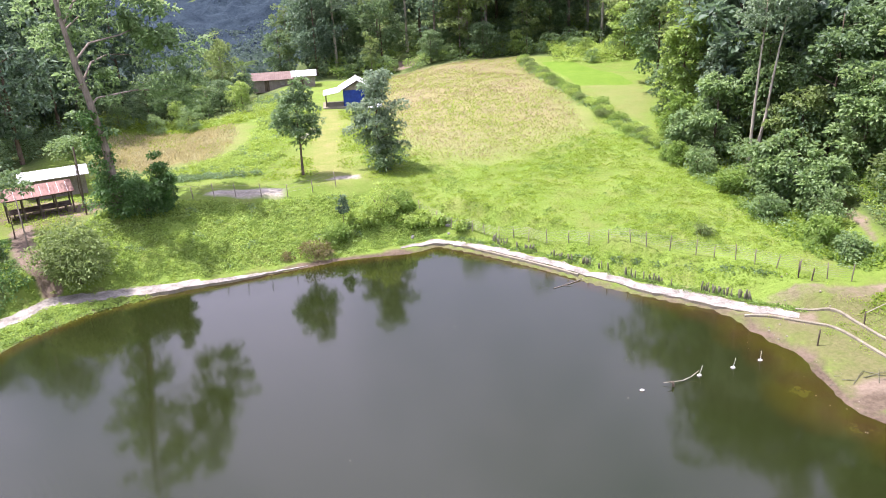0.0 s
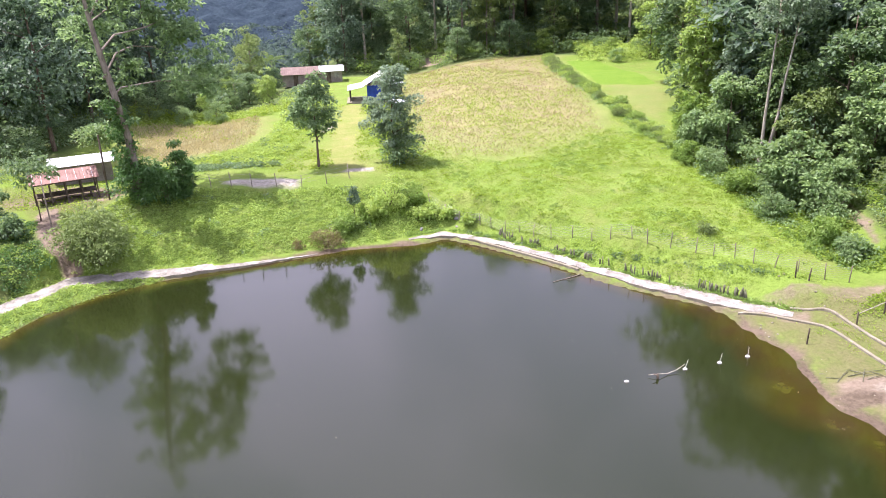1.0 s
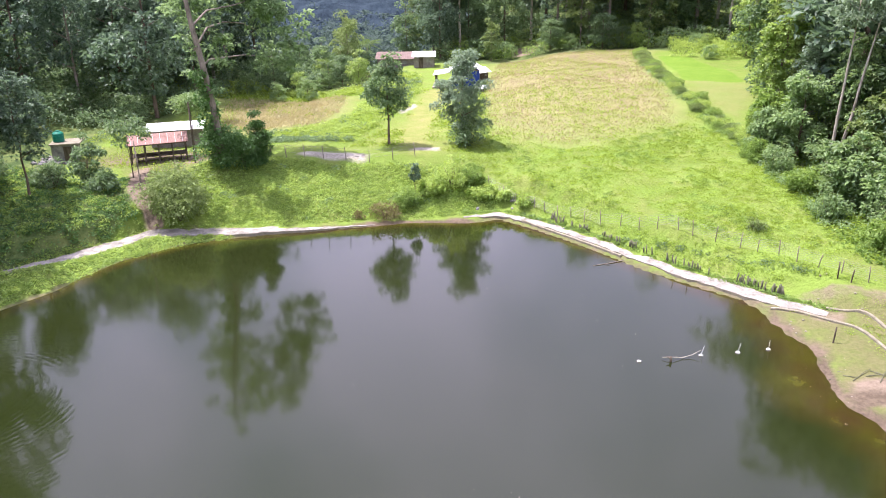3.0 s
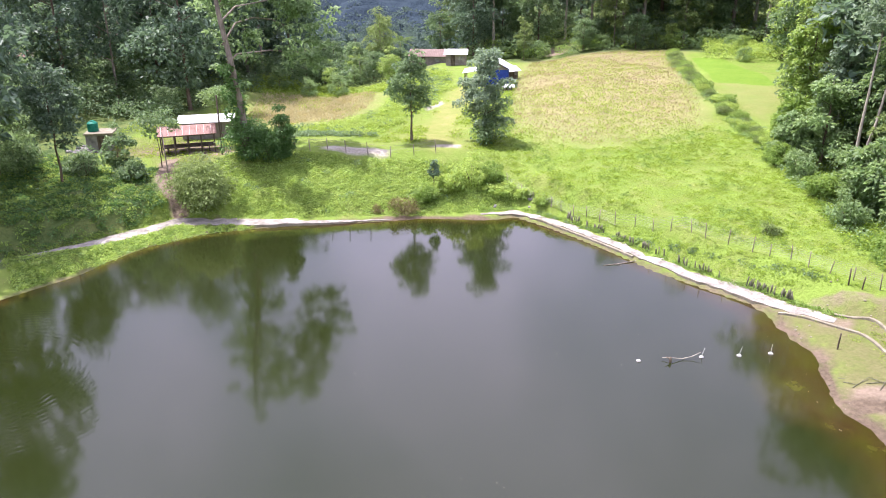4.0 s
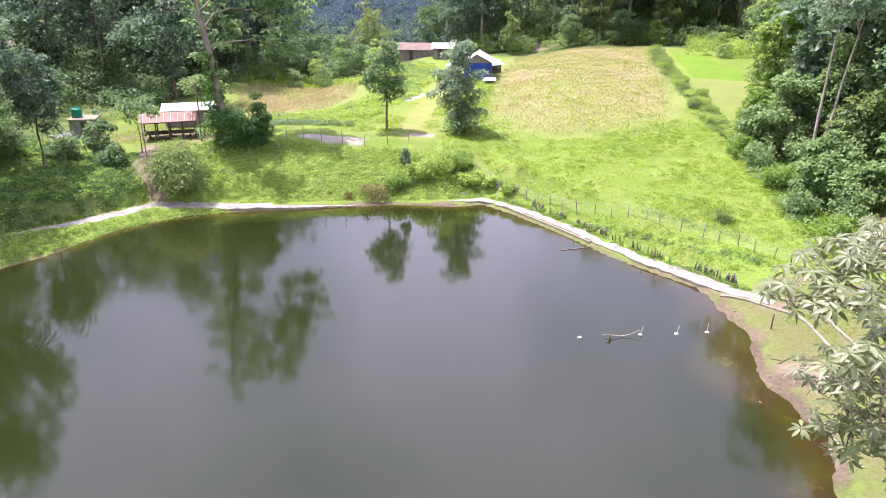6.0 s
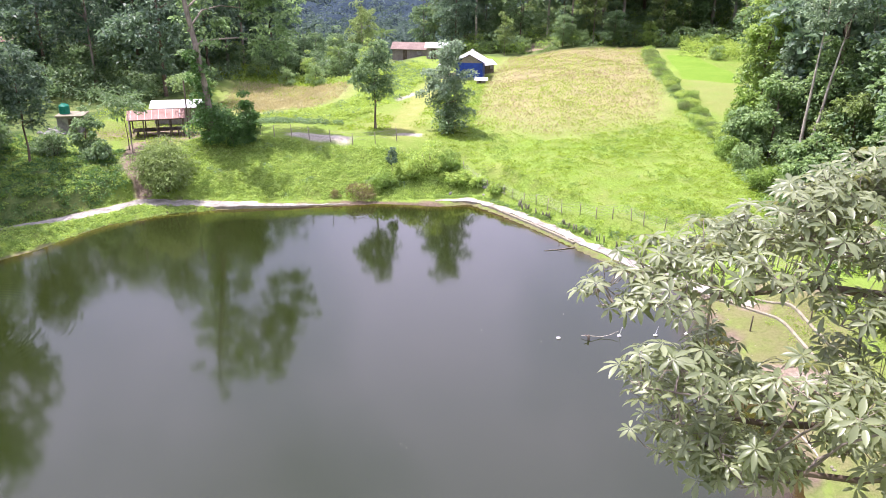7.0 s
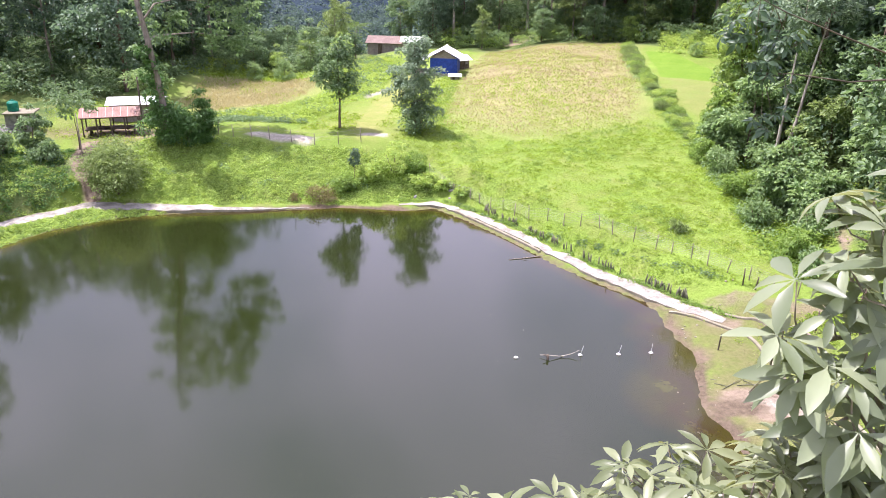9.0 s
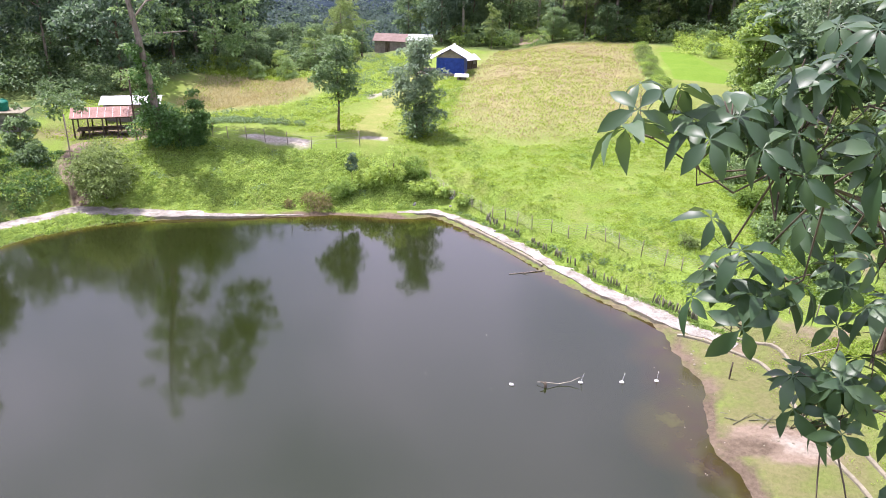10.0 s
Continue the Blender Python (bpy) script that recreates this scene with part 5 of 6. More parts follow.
# ---- the tree in front, with leaves of seven leaflets ----
def whorl(P, axis, length, V, T, count, slim=0.27, hang=(0.1, 0.45)):
    """One leaf: a stalk and leaflets that spread from its end."""
    axis = Vector(axis).normalized()
    a = axis.orthogonal().normalized()
    b = axis.cross(a)
    turn = rng.uniform(0, 6.28)
    for k in range(count):
        w = turn + 6.2832 * k / count * 0.92 + rng.normal(0, 0.08)
        out = a * math.cos(w) + b * math.sin(w)
        L = length * rng.uniform(0.78, 1.12)
        W = L * rng.uniform(slim * 0.88, slim * 1.12)
        sag = rng.uniform(*hang)
        side = axis.cross(out)
        up = axis
        i = len(V)
        for f, wd in ((0.0, 0.02), (0.12, 0.06), (0.35, 0.4), (0.6, 0.5), (0.82, 0.3), (1.0, 0.0)):
            c = Vector(P) + out * L * f * (1 - 0.18 * sag * f) - up * L * sag * f * f + up * 0.01
            if wd == 0.0:
                V.append(c)
            else:
                V.extend((c + side * W * wd + up * W * wd * 0.35, c, c - side * W * wd + up * W * wd * 0.35))
        for s in range(4):
            p, q = i + s * 3, i + s * 3 + 3
            T.extend(((p, q, q + 1), (p, q + 1, p + 1), (p + 1, q + 1, q + 2), (p + 1, q + 2, p + 2)))
        p, tip = i + 12, i + 15
        T.extend(((p, tip, p + 1), (p + 1, tip, p + 2)))


def spray(centre, size, n, length, V, T, twigs, root, tilt=0.5, count=(6, 8), drop=0.0, slim=0.27, below=0.14, fine=1.0, hang=(0.1, 0.45)):
    """A bough's end: leaves held out round a branching twig."""
    c = Vector(centre)
    forks = []
    for _ in range(4):
        u = unit(rng.normal(0, 1, (1, 3)))[0] * 0.55
        f = c + Vector((u[0] * size[0], u[1] * size[1], u[2] * size[2] - below * 0.7))
        forks.append(f)
        twigs.append([(*(c - Vector((0, 0, below))), 0.009 * fine), (*(c.lerp(f, 0.6) + Vector((0, 0, -0.05 * fine))), 0.007 * fine), (*f, 0.005 * fine)])
    for _ in range(n):
        u = unit(rng.normal(0, 1, (1, 3)))[0] * rng.uniform(0.2, 1.0) ** 0.5
        p = c + Vector((u[0] * size[0], u[1] * size[1], u[2] * size[2]))
        ax = Vector((u[0] * 0.5 + rng.normal(0, tilt * 0.6), u[1] * 0.5 - 0.15 + rng.normal(0, tilt * 0.6), 1.0 - drop + 0.3 * u[2]))
        whorl(p, ax, length * rng.uniform(0.75, 1.15), V, T, int(rng.integers(count[0], count[1] + 1)), slim, hang)
        f = min(forks, key=lambda q: (q - p).length)
        twigs.append([(*f, 0.004 * fine), (*(f.lerp(p, 0.5) - Vector((0, 0, 0.04 * fine))), 0.003 * fine), (*p, 0.0025 * fine)])
    r = Vector(root)
    mid = r.lerp(c, 0.5) + Vector((rng.normal(0, 0.05), rng.normal(0, 0.05), -0.08))
    twigs.append([(*r, 0.011 * fine), (*mid, 0.009 * fine), (*(c - Vector((0, 0, below))), 0.006 * fine)])


def nearest(c, boughs):
    """The point of the boughs from which a spray at c springs."""
    best = None
    for path in boughs:
        for p, q in zip(path, path[1:]):
            for f in (0.0, 0.33, 0.66, 1.0):
                w = Vector(p[:3]).lerp(Vector(q[:3]), f)
                d = (w - Vector(c)).length + 0.35 * max(0, Vector(c).x - w.x + 0.3) * -1
                if best is None or d < best[0]:
                    best = (d, w)
    return best[1]


def front_tree():
    g = h(24.5, 0.5)
    ob = thing("tree", Matrix(), "tall tree with hand-shaped leaves of narrow leaflets", "tree")
    stem = [[(24.5, 0.5, g - 0.3, 0.42), (24.2, 0.5, 6, 0.34), (23.6, 0.4, 13, 0.27), (22.8, 0.3, 17.5, 0.2), (22.2, 1.0, 20.0, 0.13), (21.8, 2.4, 21.4, 0.06), (20.9, 3.4, 22.6, 0.012), (19.6, 3.6, 23.2, 0.008)]]
    boughs = [
        [(22.8, 0.3, 17.5, 0.14), (21.0, -0.1, 20.2, 0.09), (19.4, -0.35, 21.2, 0.06), (18.4, -0.45, 21.55, 0.045), (17.7, -0.5, 21.6, 0.025), (17.0, -0.7, 21.5, 0.014)],
        [(21.0, -0.1, 20.2, 0.07), (19.6, -0.2, 20.45, 0.05), (18.4, -0.4, 20.5, 0.035), (17.5, -0.5, 20.45, 0.025), (16.9, -0.6, 20.5, 0.015)],
        [(19.6, -0.2, 20.45, 0.04), (18.8, -0.8, 20.5, 0.03), (18.0, -1.25, 20.6, 0.022), (17.0, -1.4, 20.65, 0.012)],
        [(19.4, -0.35, 21.2, 0.04), (19.2, -0.1, 21.9, 0.025), (18.8, 0.0, 22.4, 0.013)],
        [(18.4, -0.45, 21.55, 0.03), (18.0, 0.1, 21.7, 0.02), (17.5, 0.4, 21.65, 0.012)],
    ]
    V, T, twigs = [], [], []
    upper = [(16.12, -0.85, 21.5), (16.4, -0.65, 21.7), (16.5, -1.05, 21.6), (16.75, -0.45, 21.8), (16.8, -0.95, 21.75), (17.1, -0.25, 21.88), (17.15, -0.8, 21.8), (17.45, -0.1, 22.05), (17.45, -0.62, 21.98), (17.6, -0.8, 21.6), (17.8, -0.35, 22.2), (17.95, -0.6, 21.8), (18.15, -0.3, 22.15), (18.35, -0.5, 21.8), (18.5, -0.1, 21.9), (18.1, -0.75, 21.45), (18.7, -0.6, 21.4), (16.98, 0.42, 21.58), (17.48, 0.5, 21.57), (17.98, 0.5, 21.5), (18.8, 0.2, 21.6), (17.3, -0.6, 22.12), (17.5, -0.4, 22.2), (17.62, -0.12, 22.12), (17.86, -0.1, 22.32), (18.06, 0.0, 22.36), (18.26, 0.04, 22.3), (18.1, -0.25, 22.36), (18.3, 0.1, 22.05)]
    lower = [(16.55, -0.75, 20.9), (16.9, -0.7, 20.6), (17.2, -0.55, 20.8), (17.75, -0.4, 20.75), (18.2, -0.3, 20.8), (18.6, -0.1, 21.0), (17.5, -0.6, 20.35), (18.15, -0.45, 20.4), (16.75, -0.8, 20.4), (18.7, -0.4, 20.5), (19.1, -0.3, 20.8), (17.3, -0.75, 21.15), (17.9, -0.6, 21.1), (18.4, -0.5, 21.2), (16.95, -0.75, 21.1), (17.2, -0.65, 20.55), (17.85, -0.5, 20.5), (16.6, -0.85, 21.2), (17.0, -1.6, 20.9), (17.5, -0.9, 21.25), (18.1, -1.5, 20.9), (18.5, -0.9, 21.1), (16.7, -1.3, 20.95), (17.9, -0.95, 21.3)]
    upper, lower = [tuple(Vector(c) + Vector((0.24, 0, 0.06))) for c in upper], [tuple(Vector(c) + Vector((0.15, 0.05, 0))) for c in lower]
    for c in upper:
        spray(c, (0.32, 0.3, 0.16), 27, 0.125, V, T, twigs, nearest(c, boughs))
    lower = [tuple(Vector(c) + (Vector((0.05, -0.75, 0.15)) if i % 2 else Vector((0, 0, 0)))) for i, c in enumerate(lower)]
    for c in lower:
        spray(c, (0.36, 0.32, 0.17), 24, 0.13, V, T, twigs, nearest(c, boughs))
    part("trunk", tube_mesh("trunk", stem, BARK, 9), None, ob)
    for b in boughs:
        part("bough", tube_mesh("bough", [b], BARK, 8), None, ob)
    part("twig_work", tube_mesh("twig_work", twigs, BARK_GREY, 5), None, ob)
    part("crown", tri_mesh("crown", V, T, LEAF_NEAR), None, ob, "grey-green leaflets in sunlit sprays")
    V, T, twigs = [], [], []
    for c in [(18.41, 0.04, 22.77), (18.58, 0.17, 23.0), (18.62, 0.06, 22.7), (18.76, 0.18, 22.92), (18.55, -0.05, 22.48), (18.78, 0.01, 22.48), (18.7, -0.12, 22.2), (18.88, -0.09, 22.15), (18.38, -0.06, 22.5), (18.37, 0.18, 23.0), (18.43, 0.26, 23.22), (18.6, 0.2, 23.3), (18.72, 0.26, 23.12), (18.3, 0.08, 22.86), (18.52, 0.12, 23.12)]:
        spray(c, (0.14, 0.16, 0.1), 5, 0.175, V, T, twigs, nearest(c, boughs))
    part("twig_work", tube_mesh("twig_work", twigs, BARK_GREY, 5), None, ob)
    part("crown", tri_mesh("crown", V, T, LEAF_NEAR_MID), None, ob, "grey-green leaflets on an upright bough")
    V, T, twigs = [], [], []
    stalk = [[(19.6, 3.6, 23.2, 0.008), (18.9, 3.1, 23.45, 0.005), (18.5, 2.9, 23.6, 0.0035), (18.25, 2.72, 23.72, 0.002)], [(19.6, 3.6, 23.2, 0.008), (18.95, 3.1, 23.2, 0.005), (18.6, 2.95, 23.25, 0.0035), (18.42, 2.85, 23.26, 0.003)]]
    for c in [(18.05, 2.63, 23.8), (18.12, 2.66, 23.76), (18.16, 2.67, 23.82), (18.22, 2.68, 23.77), (18.27, 2.71, 23.82), (18.31, 2.7, 23.75), (18.36, 2.75, 23.85), (18.38, 2.72, 23.74), (18.25, 2.74, 23.88), (18.34, 2.78, 23.94), (18.45, 2.8, 23.8), (18.5, 2.85, 23.95)]:
        spray(c, (0.07, 0.08, 0.05), 4, 0.068, V, T, twigs, nearest(c, stalk), 0.8, (5, 7), 0.25, 0.38, 0.03, 0.2, (0.35, 0.9))
    for c in [(18.18, 2.84, 23.53), (18.23, 2.81, 23.43), (18.32, 2.87, 23.5), (18.4, 2.9, 23.52), (18.39, 2.82, 23.33), (18.42, 2.79, 23.26), (18.49, 2.82, 23.29), (18.49, 2.87, 23.38), (18.48, 2.94, 23.57), (18.36, 2.92, 23.58), (18.44, 2.72, 22.98), (18.5, 2.76, 23.05), (18.58, 2.9, 23.45), (18.6, 2.9, 23.2)]:
        spray(c, (0.08, 0.09, 0.06), 4, 0.075, V, T, twigs, nearest(c, stalk), 0.8, (5, 7), 0.25, 0.38, 0.03, 0.2, (0.35, 0.9))
    for b in stalk:
        part("bough", tube_mesh("bough", [b], WOOD_DARK, 6), None, ob)
    part("twig_work", tube_mesh("twig_work", twigs, WOOD_DARK, 5), None, ob)
    part("crown", tri_mesh("crown", V, T, LEAF_NEAR_DARK), None, ob, "dark glossy drooping leaflets on the high bough")


front_tree()



# ---- ground cover: what nobody could count ----
rng = np.random.default_rng(37)


def strew(poly, count, keep=None):
    """Random places within an outline."""
    lo, hi = poly.min(0), poly.max(0)
    p = rng.uniform(lo, hi, (count * 3, 2))
    p = p[inside(p[:, 0], p[:, 1], poly)][:count]
    if keep is not None:
        p = p[keep(p[:, 0], p[:, 1])]
    return p


def cover(name, p, each, spread, size, leaf, label, rise=0.15, upright=0.3, wide=0.55, category="plants", slope=1.0):
    """Tufts of leaves on the ground at p."""
    q = np.repeat(p, each, 0) + rng.normal(0, spread, (len(p) * each, 2))
    z = height(q[:, 0], q[:, 1])
    bump = np.repeat(rng.uniform(0.2, 1.0, len(p)), each)
    P = np.stack([q[:, 0], q[:, 1], z + bump * rise * rng.uniform(0.0, 1.0, len(q))], 1)
    D = rng.normal(0, 1, (len(q), 3)) * (1, 1, 0.4) + (0, 0, upright)
    e = 0.4
    gx = (height(q[:, 0] + e, q[:, 1]) - z) / e
    gy = (height(q[:, 0], q[:, 1] + e) - z) / e
    D[:, 2] += (D[:, 0] * gx + D[:, 1] * gy) * slope
    L = size * rng.uniform(0.6, 1.4, len(q))
    me = tri_mesh(name, *leaves(P, D, L, L * wide, 0.1), leaf)
    tagged(new(name, me), label, category, kind="stuff")


def mounds(name, p, radius, each, size, leaf, label, flat=0.4, sink=0.1, wide=0.65, category="plants"):
    """Low domes of leaves, side by side on the ground at p."""
    r = rng.uniform(radius * 0.5, radius * 1.3, len(p))
    c = np.stack([p[:, 0], p[:, 1], height(p[:, 0], p[:, 1]) - sink * r], 1)
    P, D, L = clumps(c, r, each, size, flat, 1.1)
    me = tri_mesh(name, *leaves(P, D, L, L * wide, 0.15), leaf)
    tagged(new(name, me), label, category, kind="stuff")


def dense(x, y, s, k, cut):
    return wavy(x, y, s, k) + 0.5 * wavy(x, y, s * 2.3, k + 1) + rng.normal(0, 0.35, len(x)) > cut


MEADOW = np.array([(-3.0, 70.5), (7.5, 64.2), (15.0, 59.4), (28.0, 53.0), (29.0, 62.0), (25.0, 76.0), (19.0, 98.0), (16.0, 88.0), (4.0, 78.0), (-5.0, 82.0), (-9.0, 74.0)])
STRIP = np.array([(0.5, 67.0), (7.6, 61.2), (13.5, 56.3), (20.0, 52.3), (28.0, 51.0), (22.0, 54.6), (14.6, 58.2), (7.0, 63.2), (0.0, 68.6)])
BANK = np.array([(-33.0, 57.5), (-25.8, 58.2), (-20.0, 59.8), (-13.0, 62.2), (-5.0, 65.2), (-1.5, 67.5), (-4.0, 71.0), (-12.0, 70.5), (-18.0, 68.2), (-26.0, 67.8), (-31.0, 66.0)])
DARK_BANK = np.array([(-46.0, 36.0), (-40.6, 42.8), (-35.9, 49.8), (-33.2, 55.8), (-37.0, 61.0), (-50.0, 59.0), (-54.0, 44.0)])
RISE = np.array([(-33.0, 76.0), (-19.5, 75.0), (-18.5, 95.0), (-20.5, 113.0), (-26.0, 130.0), (-33.0, 128.0), (-26.0, 104.0), (-24.0, 88.0), (-30.0, 79.0)])
EDGE = np.array([(22.9, 80.0), (24.6, 70.0), (26.6, 61.0), (28.4, 54.0), (35.0, 50.0), (44.0, 56.0), (42.0, 80.0), (34.0, 96.0), (26.0, 98.0)])
SHORE_GRASS = np.array([(21.5, 48.0), (24.0, 46.5), (29.0, 36.0), (34.0, 34.0), (33.0, 48.0), (27.0, 49.0)])

STEPS = np.array([(-38.2, 63.8), (-36.0, 59.8), (-34.4, 57.7), (-32.4, 56.4)])


def off_steps(x, y):
    return seg_dist(x, y, STEPS) > 1.25


def off_trail(x, y):
    return seg_dist(x, y, TRAIL) > 1.2


cover("meadow_weeds", strew(MEADOW, 6500, lambda x, y: dense(x, y, 0.35, 3, -0.5)), 6, 0.3, 0.13, LEAF_FIELD, "bright green low weeds over the meadow", 0.08, 0.05)
mounds("meadow_weeds", strew(MEADOW, 2600, lambda x, y: dense(x, y, 0.3, 5, 0.1)), 0.42, 26, 0.14, LEAF_FIELD, "bright green weed hummocks over the meadow", 0.4)
mounds("meadow_weeds", strew(MEADOW, 1500, lambda x, y: dense(x, y, 0.42, 8, 0.4)), 0.45, 26, 0.15, LEAF_VINE, "darker green weed hummocks scattered through the meadow", 0.5)
cover("strip_weeds", strew(STRIP, 2400), 5, 0.2, 0.15, LEAF_FIELD, "green weeds between path and fence", 0.2)
cover("strip_weeds", strew(STRIP, 300, lambda x, y: dense(x, y, 0.9, 2, 0.2)), 5, 0.2, 0.18, LEAF_VINE, "darker weeds below the fence", 0.35)
cover("bank_vines", strew(BANK, 2600, off_steps), 4, 0.25, 0.17, LEAF_BANK, "leafy creeping vines that cover the bank", 0.08, 0.0, 0.75)
mounds("bank_vines", strew(BANK, 1500, off_steps), 0.5, 34, 0.17, LEAF_BANK, "heaped bright creepers on the bank", 0.24)
mounds("bank_vines", strew(BANK, 170, lambda x, y: dense(x, y, 0.5, 6, 0.1) & off_steps(x, y)), 0.6, 40, 0.18, LEAF_VINE, "darker creepers heaped on the bank", 0.45)
mounds("bank_vines", strew(BANK, 40, lambda x, y: dense(x, y, 0.6, 1, 0.3)), 0.6, 40, 0.18, LEAF_MID, "dark leafy weeds on the bank", 0.8)
# shade on this bank is put into the leaf colour: darker mounds mixed in
mounds("shade_vines", strew(DARK_BANK, 900, off_steps), 0.6, 36, 0.2, LEAF_IVY_SHADE, "creepers on the shaded bank, shade put into dark leaves", 0.5)
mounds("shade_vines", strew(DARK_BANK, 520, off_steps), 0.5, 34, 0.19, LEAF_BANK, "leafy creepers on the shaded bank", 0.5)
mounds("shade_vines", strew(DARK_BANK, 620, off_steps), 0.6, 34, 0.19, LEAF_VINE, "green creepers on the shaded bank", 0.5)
cover("rise_weeds", strew(RISE, 3000), 4, 0.3, 0.2, LEAF_FIELD, "tall green weeds on the rise", 0.3, 0.2)
mounds("rise_weeds", strew(RISE, 900, lambda x, y: dense(x, y, 0.3, 4, 0.0)), 0.8, 44, 0.22, LEAF_BANK, "leafy weed clumps on the rise", 0.7)
mounds("rise_weeds", strew(RISE, 300, lambda x, y: dense(x, y, 0.4, 2, 0.3)), 0.8, 44, 0.22, LEAF_MID, "darker weed clumps on the rise", 0.8)
WEED_BAND = np.array([(-31.5, 72.8), (-24.0, 74.6), (-19.6, 75.9), (-19.2, 77.2), (-25.0, 76.6), (-31.5, 75.0)])
mounds("ditch_weeds", strew(WEED_BAND, 100), 0.6, 46, 0.2, LEAF_MID, "dark green weeds in a band behind the bank fence", 0.7)
mounds("edge_scrub", strew(EDGE, 900, off_trail), 0.5, 36, 0.19, LEAF_VINE, "low tangled scrub at the wood's edge", 0.6)
cover("edge_scrub", strew(EDGE, 3600, off_trail), 6, 0.35, 0.26, LEAF_FIELD, "tangled green scrub at the wood's edge", 0.5)
mounds("edge_scrub", strew(EDGE, 1000, lambda x, y: dense(x, y, 0.3, 6, -0.1) & off_trail(x, y)), 0.75, 46, 0.22, LEAF_VINE, "green scrub heaped at the wood's edge", 0.8)
mounds("edge_scrub", strew(EDGE, 800, lambda x, y: dense(x, y, 0.35, 9, 0.0) & off_trail(x, y)), 0.8, 46, 0.22, LEAF_BROAD, "grey-green scrub at the wood's edge", 0.8)
cover("dry_stalks", strew(DRY_FIELD, 5500, lambda x, y: rng.uniform(0, 1, len(x)) + 0.5 * wavy(x, y, 0.14, 5) < 0.2 + 0.032 * (y - 80)), 4, 0.35, 0.26, LEAF_DRY, "dry tan stalks left on the harvested field", 0.25, 1.6, 0.2)
cover("field_weeds", strew(DRY_FIELD, 9000, lambda x, y: rng.uniform(0, 1, len(x)) - 0.5 * wavy(x, y, 0.14, 5) + 0.15 * wavy(x, y, 0.4, 7) < 0.95 - 0.013 * (y - 80)), 5, 0.3, 0.18, LEAF_FIELD, "yellow-green weeds between dry stalks", 0.25, 0.7)
cover("field_weeds", strew(DRY_LEFT, 900, lambda x, y: dense(x, y, 0.25, 3, 0.2)), 5, 0.3, 0.3, LEAF_FIELD, "green weeds among the dry stalks", 0.3, 0.5)
cover("dry_stalks", strew(DRY_LEFT, 2600), 4, 0.3, 0.34, LEAF_STRAW, "dry tan stalks left on the harvested field", 0.5, 1.8, 0.2)
cover("shore_grass", strew(SHORE_GRASS, 700, lambda x, y: dense(x, y, 0.7, 2, -0.2)), 5, 0.16, 0.14, LEAF_FIELD, "short trodden grass beside the pond", 0.08, 0.8, 0.3)
LEDGE = np.array([(-38.5, 40.8), (-36.0, 44.5), (-33.2, 49.0), (-30.6, 53.6), (-26.0, 55.4), (-23.0, 56.3), (-26.5, 54.2), (-29.2, 51.6), (-31.2, 48.4), (-32.4, 44.0), (-34.8, 38.0)])
mounds("ledge_grass", strew(LEDGE, 700), 0.38, 30, 0.17, LEAF_BANK, "bright grass and creepers between path and water", 0.4)
mounds("ledge_grass", strew(LEDGE, 260), 0.4, 30, 0.17, LEAF_VINE, "darker creepers between path and water", 0.5)
hedge_line = np.concatenate([HEDGE + (1.3, 0), (HEDGE - (1.3, 0))[::-1]])
mounds("hedge_scrub", strew(hedge_line, 420), 0.6, 34, 0.2, LEAF_VINE, "ragged green scrub along the hedge", 0.7)
mounds("hedge_scrub", strew(hedge_line, 240), 0.55, 34, 0.2, LEAF_BROAD, "ragged grey-green scrub along the hedge", 0.8)
cover("lawn_weeds", strew(LAWN, 2600, lambda x, y: dense(x, y, 0.4, 3, 0.1) & (seg_dist(x, y, TRACK) > 1.5)), 4, 0.22, 0.24, LEAF_FIELD, "short weeds on the grass beside the track", 0.1, 0.3)
FIELD_SIDE = np.array([(-9.0, 78.5), (-4.6, 80.0), (-9.0, 104.0), (-11.4, 120.0), (-13.4, 112.0), (-11.0, 90.0)])
cover("lawn_weeds", strew(FIELD_SIDE, 1500), 5, 0.25, 0.18, LEAF_FIELD, "short weeds beside the dry field", 0.12, 0.4)
mounds("lawn_weeds", strew(FIELD_SIDE, 160), 0.45, 30, 0.17, LEAF_VINE, "darker weeds beside the dry field", 0.5)
GRASS_BACK = np.array([(-62.0, 104.0), (-46.0, 100.0), (-42.0, 105.0), (-29.0, 104.5), (-27.0, 112.0), (-60.0, 113.0)])
cover("back_weeds", strew(GRASS_BACK, 2600), 4, 0.3, 0.3, LEAF_FIELD, "rough green weeds between dry field and woods", 0.4, 0.4)
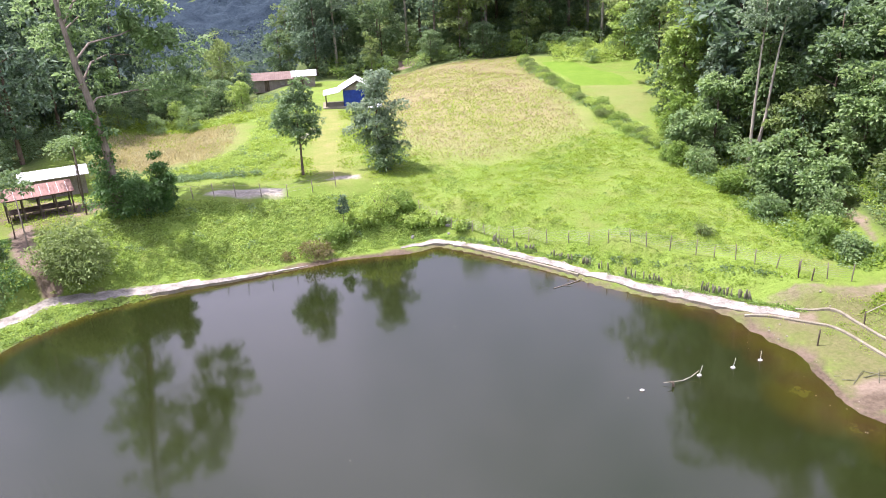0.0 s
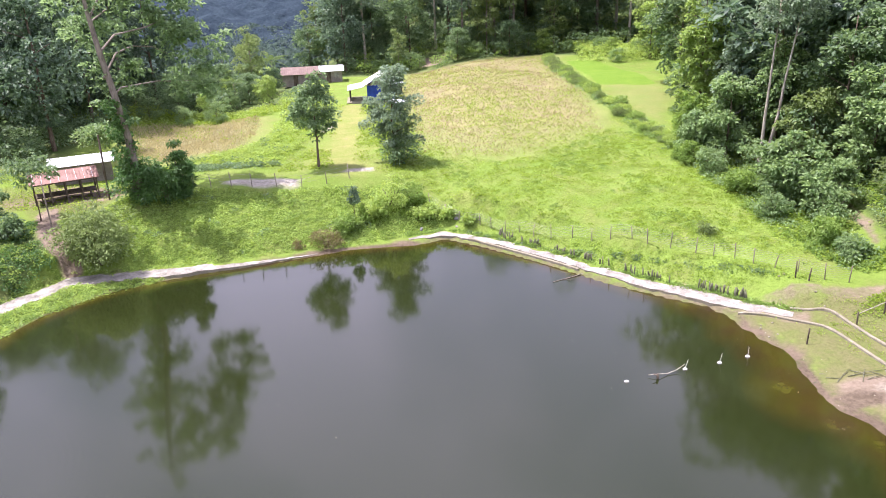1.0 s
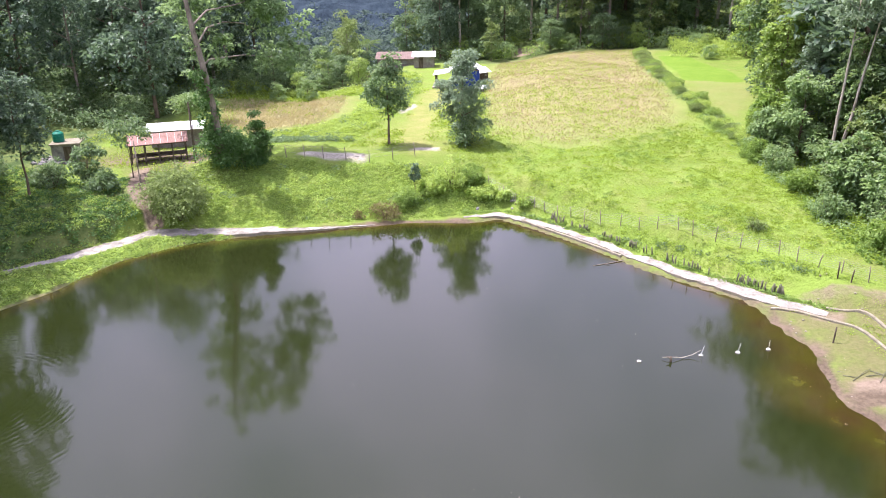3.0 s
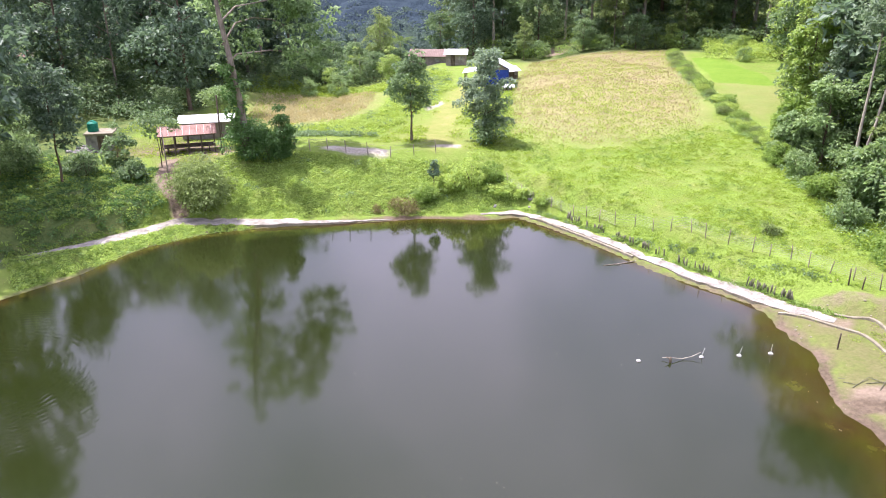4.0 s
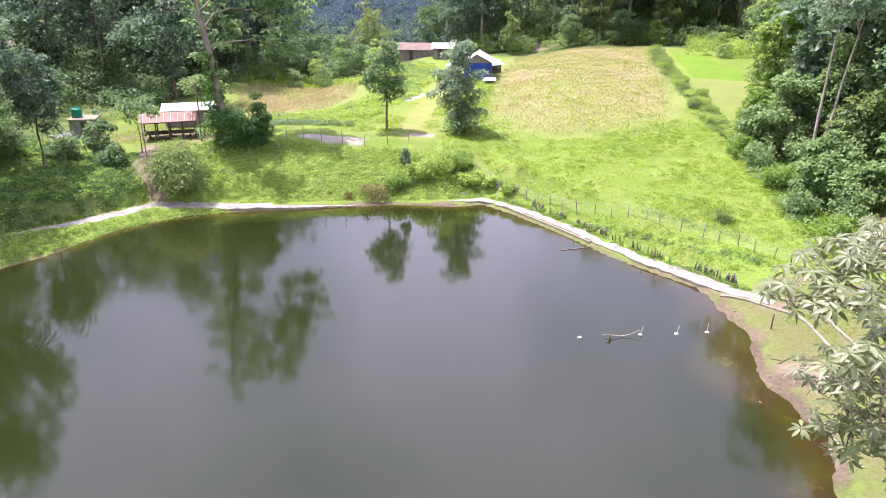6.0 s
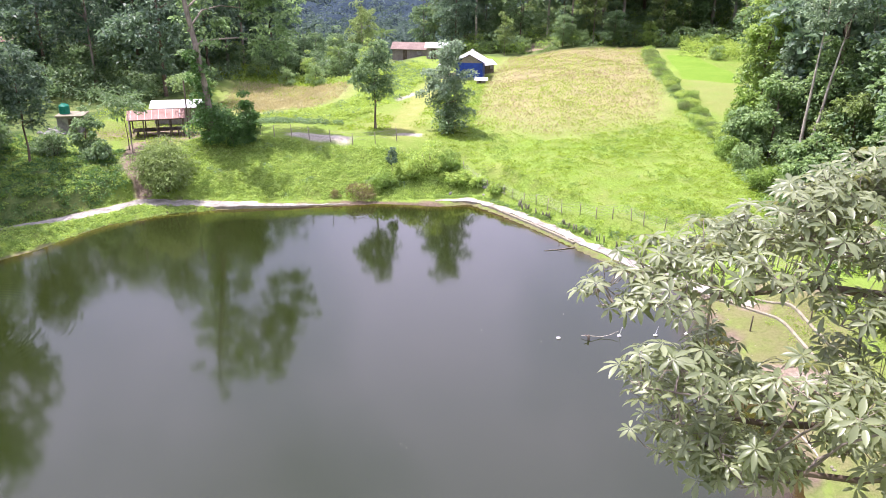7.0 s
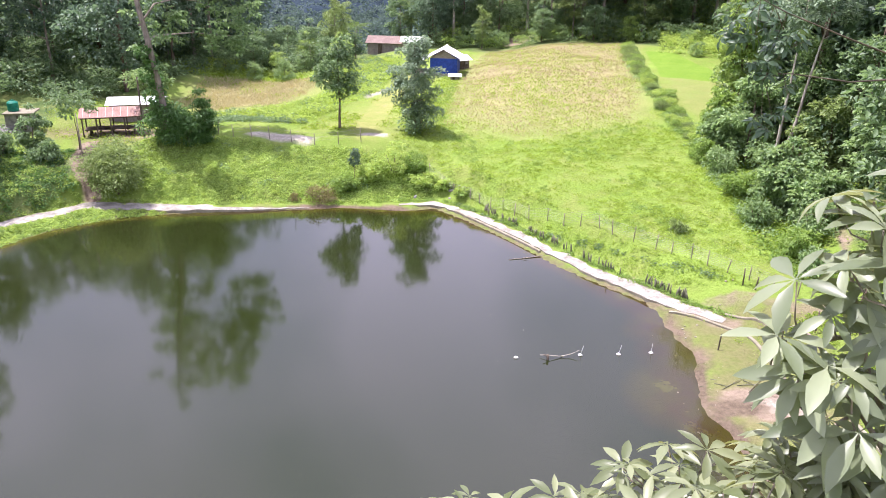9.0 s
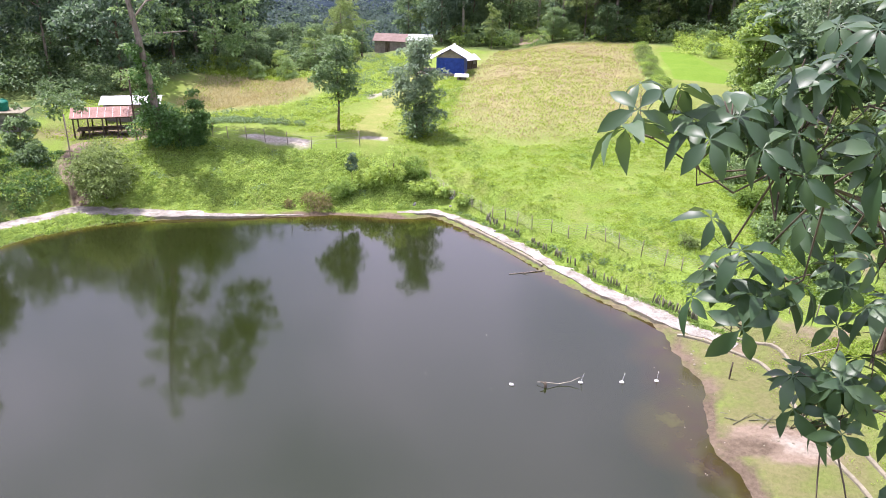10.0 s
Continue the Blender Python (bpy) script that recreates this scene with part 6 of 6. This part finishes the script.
cover("back_weeds", strew(GRASS_BACK, 260), 12, 0.5, 0.32, LEAF_BANK, "leafy clumps between dry field and woods", 1.0)
SHED_YARD = np.array([(-48.0, 66.0), (-34.0, 62.5), (-32.0, 73.0), (-30.0, 78.0), (-44.0, 84.0), (-52.0, 78.0)])
cover("yard_weeds", strew(SHED_YARD, 1500, lambda x, y: dense(x, y, 0.4, 6, 0.0)), 4, 0.25, 0.2, LEAF_FIELD, "short weeds on the ground round the sheds", 0.12, 0.4)
FURROW = np.array([(1.2, 66.2), (5.2, 63.4), (14.2, 57.7), (19.0, 55.2), (24.2, 52.2), (24.0, 51.8), (18.8, 54.8), (13.9, 57.3), (4.9, 63.0), (0.9, 65.8)])
mounds("furrow_weeds", strew(FURROW, 620), 0.3, 26, 0.14, LEAF_MID, "darker weeds along the furrow below the fence", 0.5)


def fringe(line, off, n, jitter):
    """Places along a line, off to one side of it."""
    k = rng.integers(0, len(line) - 1, n)
    f = rng.uniform(0, 1, (n, 1))
    d = line[k + 1] - line[k]
    side = np.stack([-d[:, 1], d[:, 0]], 1) / np.linalg.norm(d, axis=1, keepdims=True)
    return line[k] * (1 - f) + line[k + 1] * f + side * off + rng.normal(0, jitter, (n, 2))


mounds("path_weeds", fringe(WAY_RIGHT, 1.0, 420, 0.2), 0.26, 24, 0.13, LEAF_VINE, "small weeds that creep over the path's edge", 0.5)
mounds("path_weeds", fringe(WAY_LEFT[:-1], 1.25, 300, 0.2), 0.28, 24, 0.13, LEAF_BANK, "small weeds that creep over the path's edge", 0.5)
mounds("path_weeds", fringe(WAY_LEFT[:5], -1.1, 120, 0.15), 0.25, 24, 0.13, LEAF_BANK, "small weeds at the path's water side", 0.5)
MEADOW_RIGHT = np.array([(27.6, 47.0), (29.5, 46.0), (34.0, 40.0), (35.0, 47.5), (31.0, 49.5)])
mounds("shore_weeds", strew(MEADOW_RIGHT, 120), 0.36, 30, 0.15, LEAF_FIELD, "bright weeds at the edge of the shore meadow", 0.5)
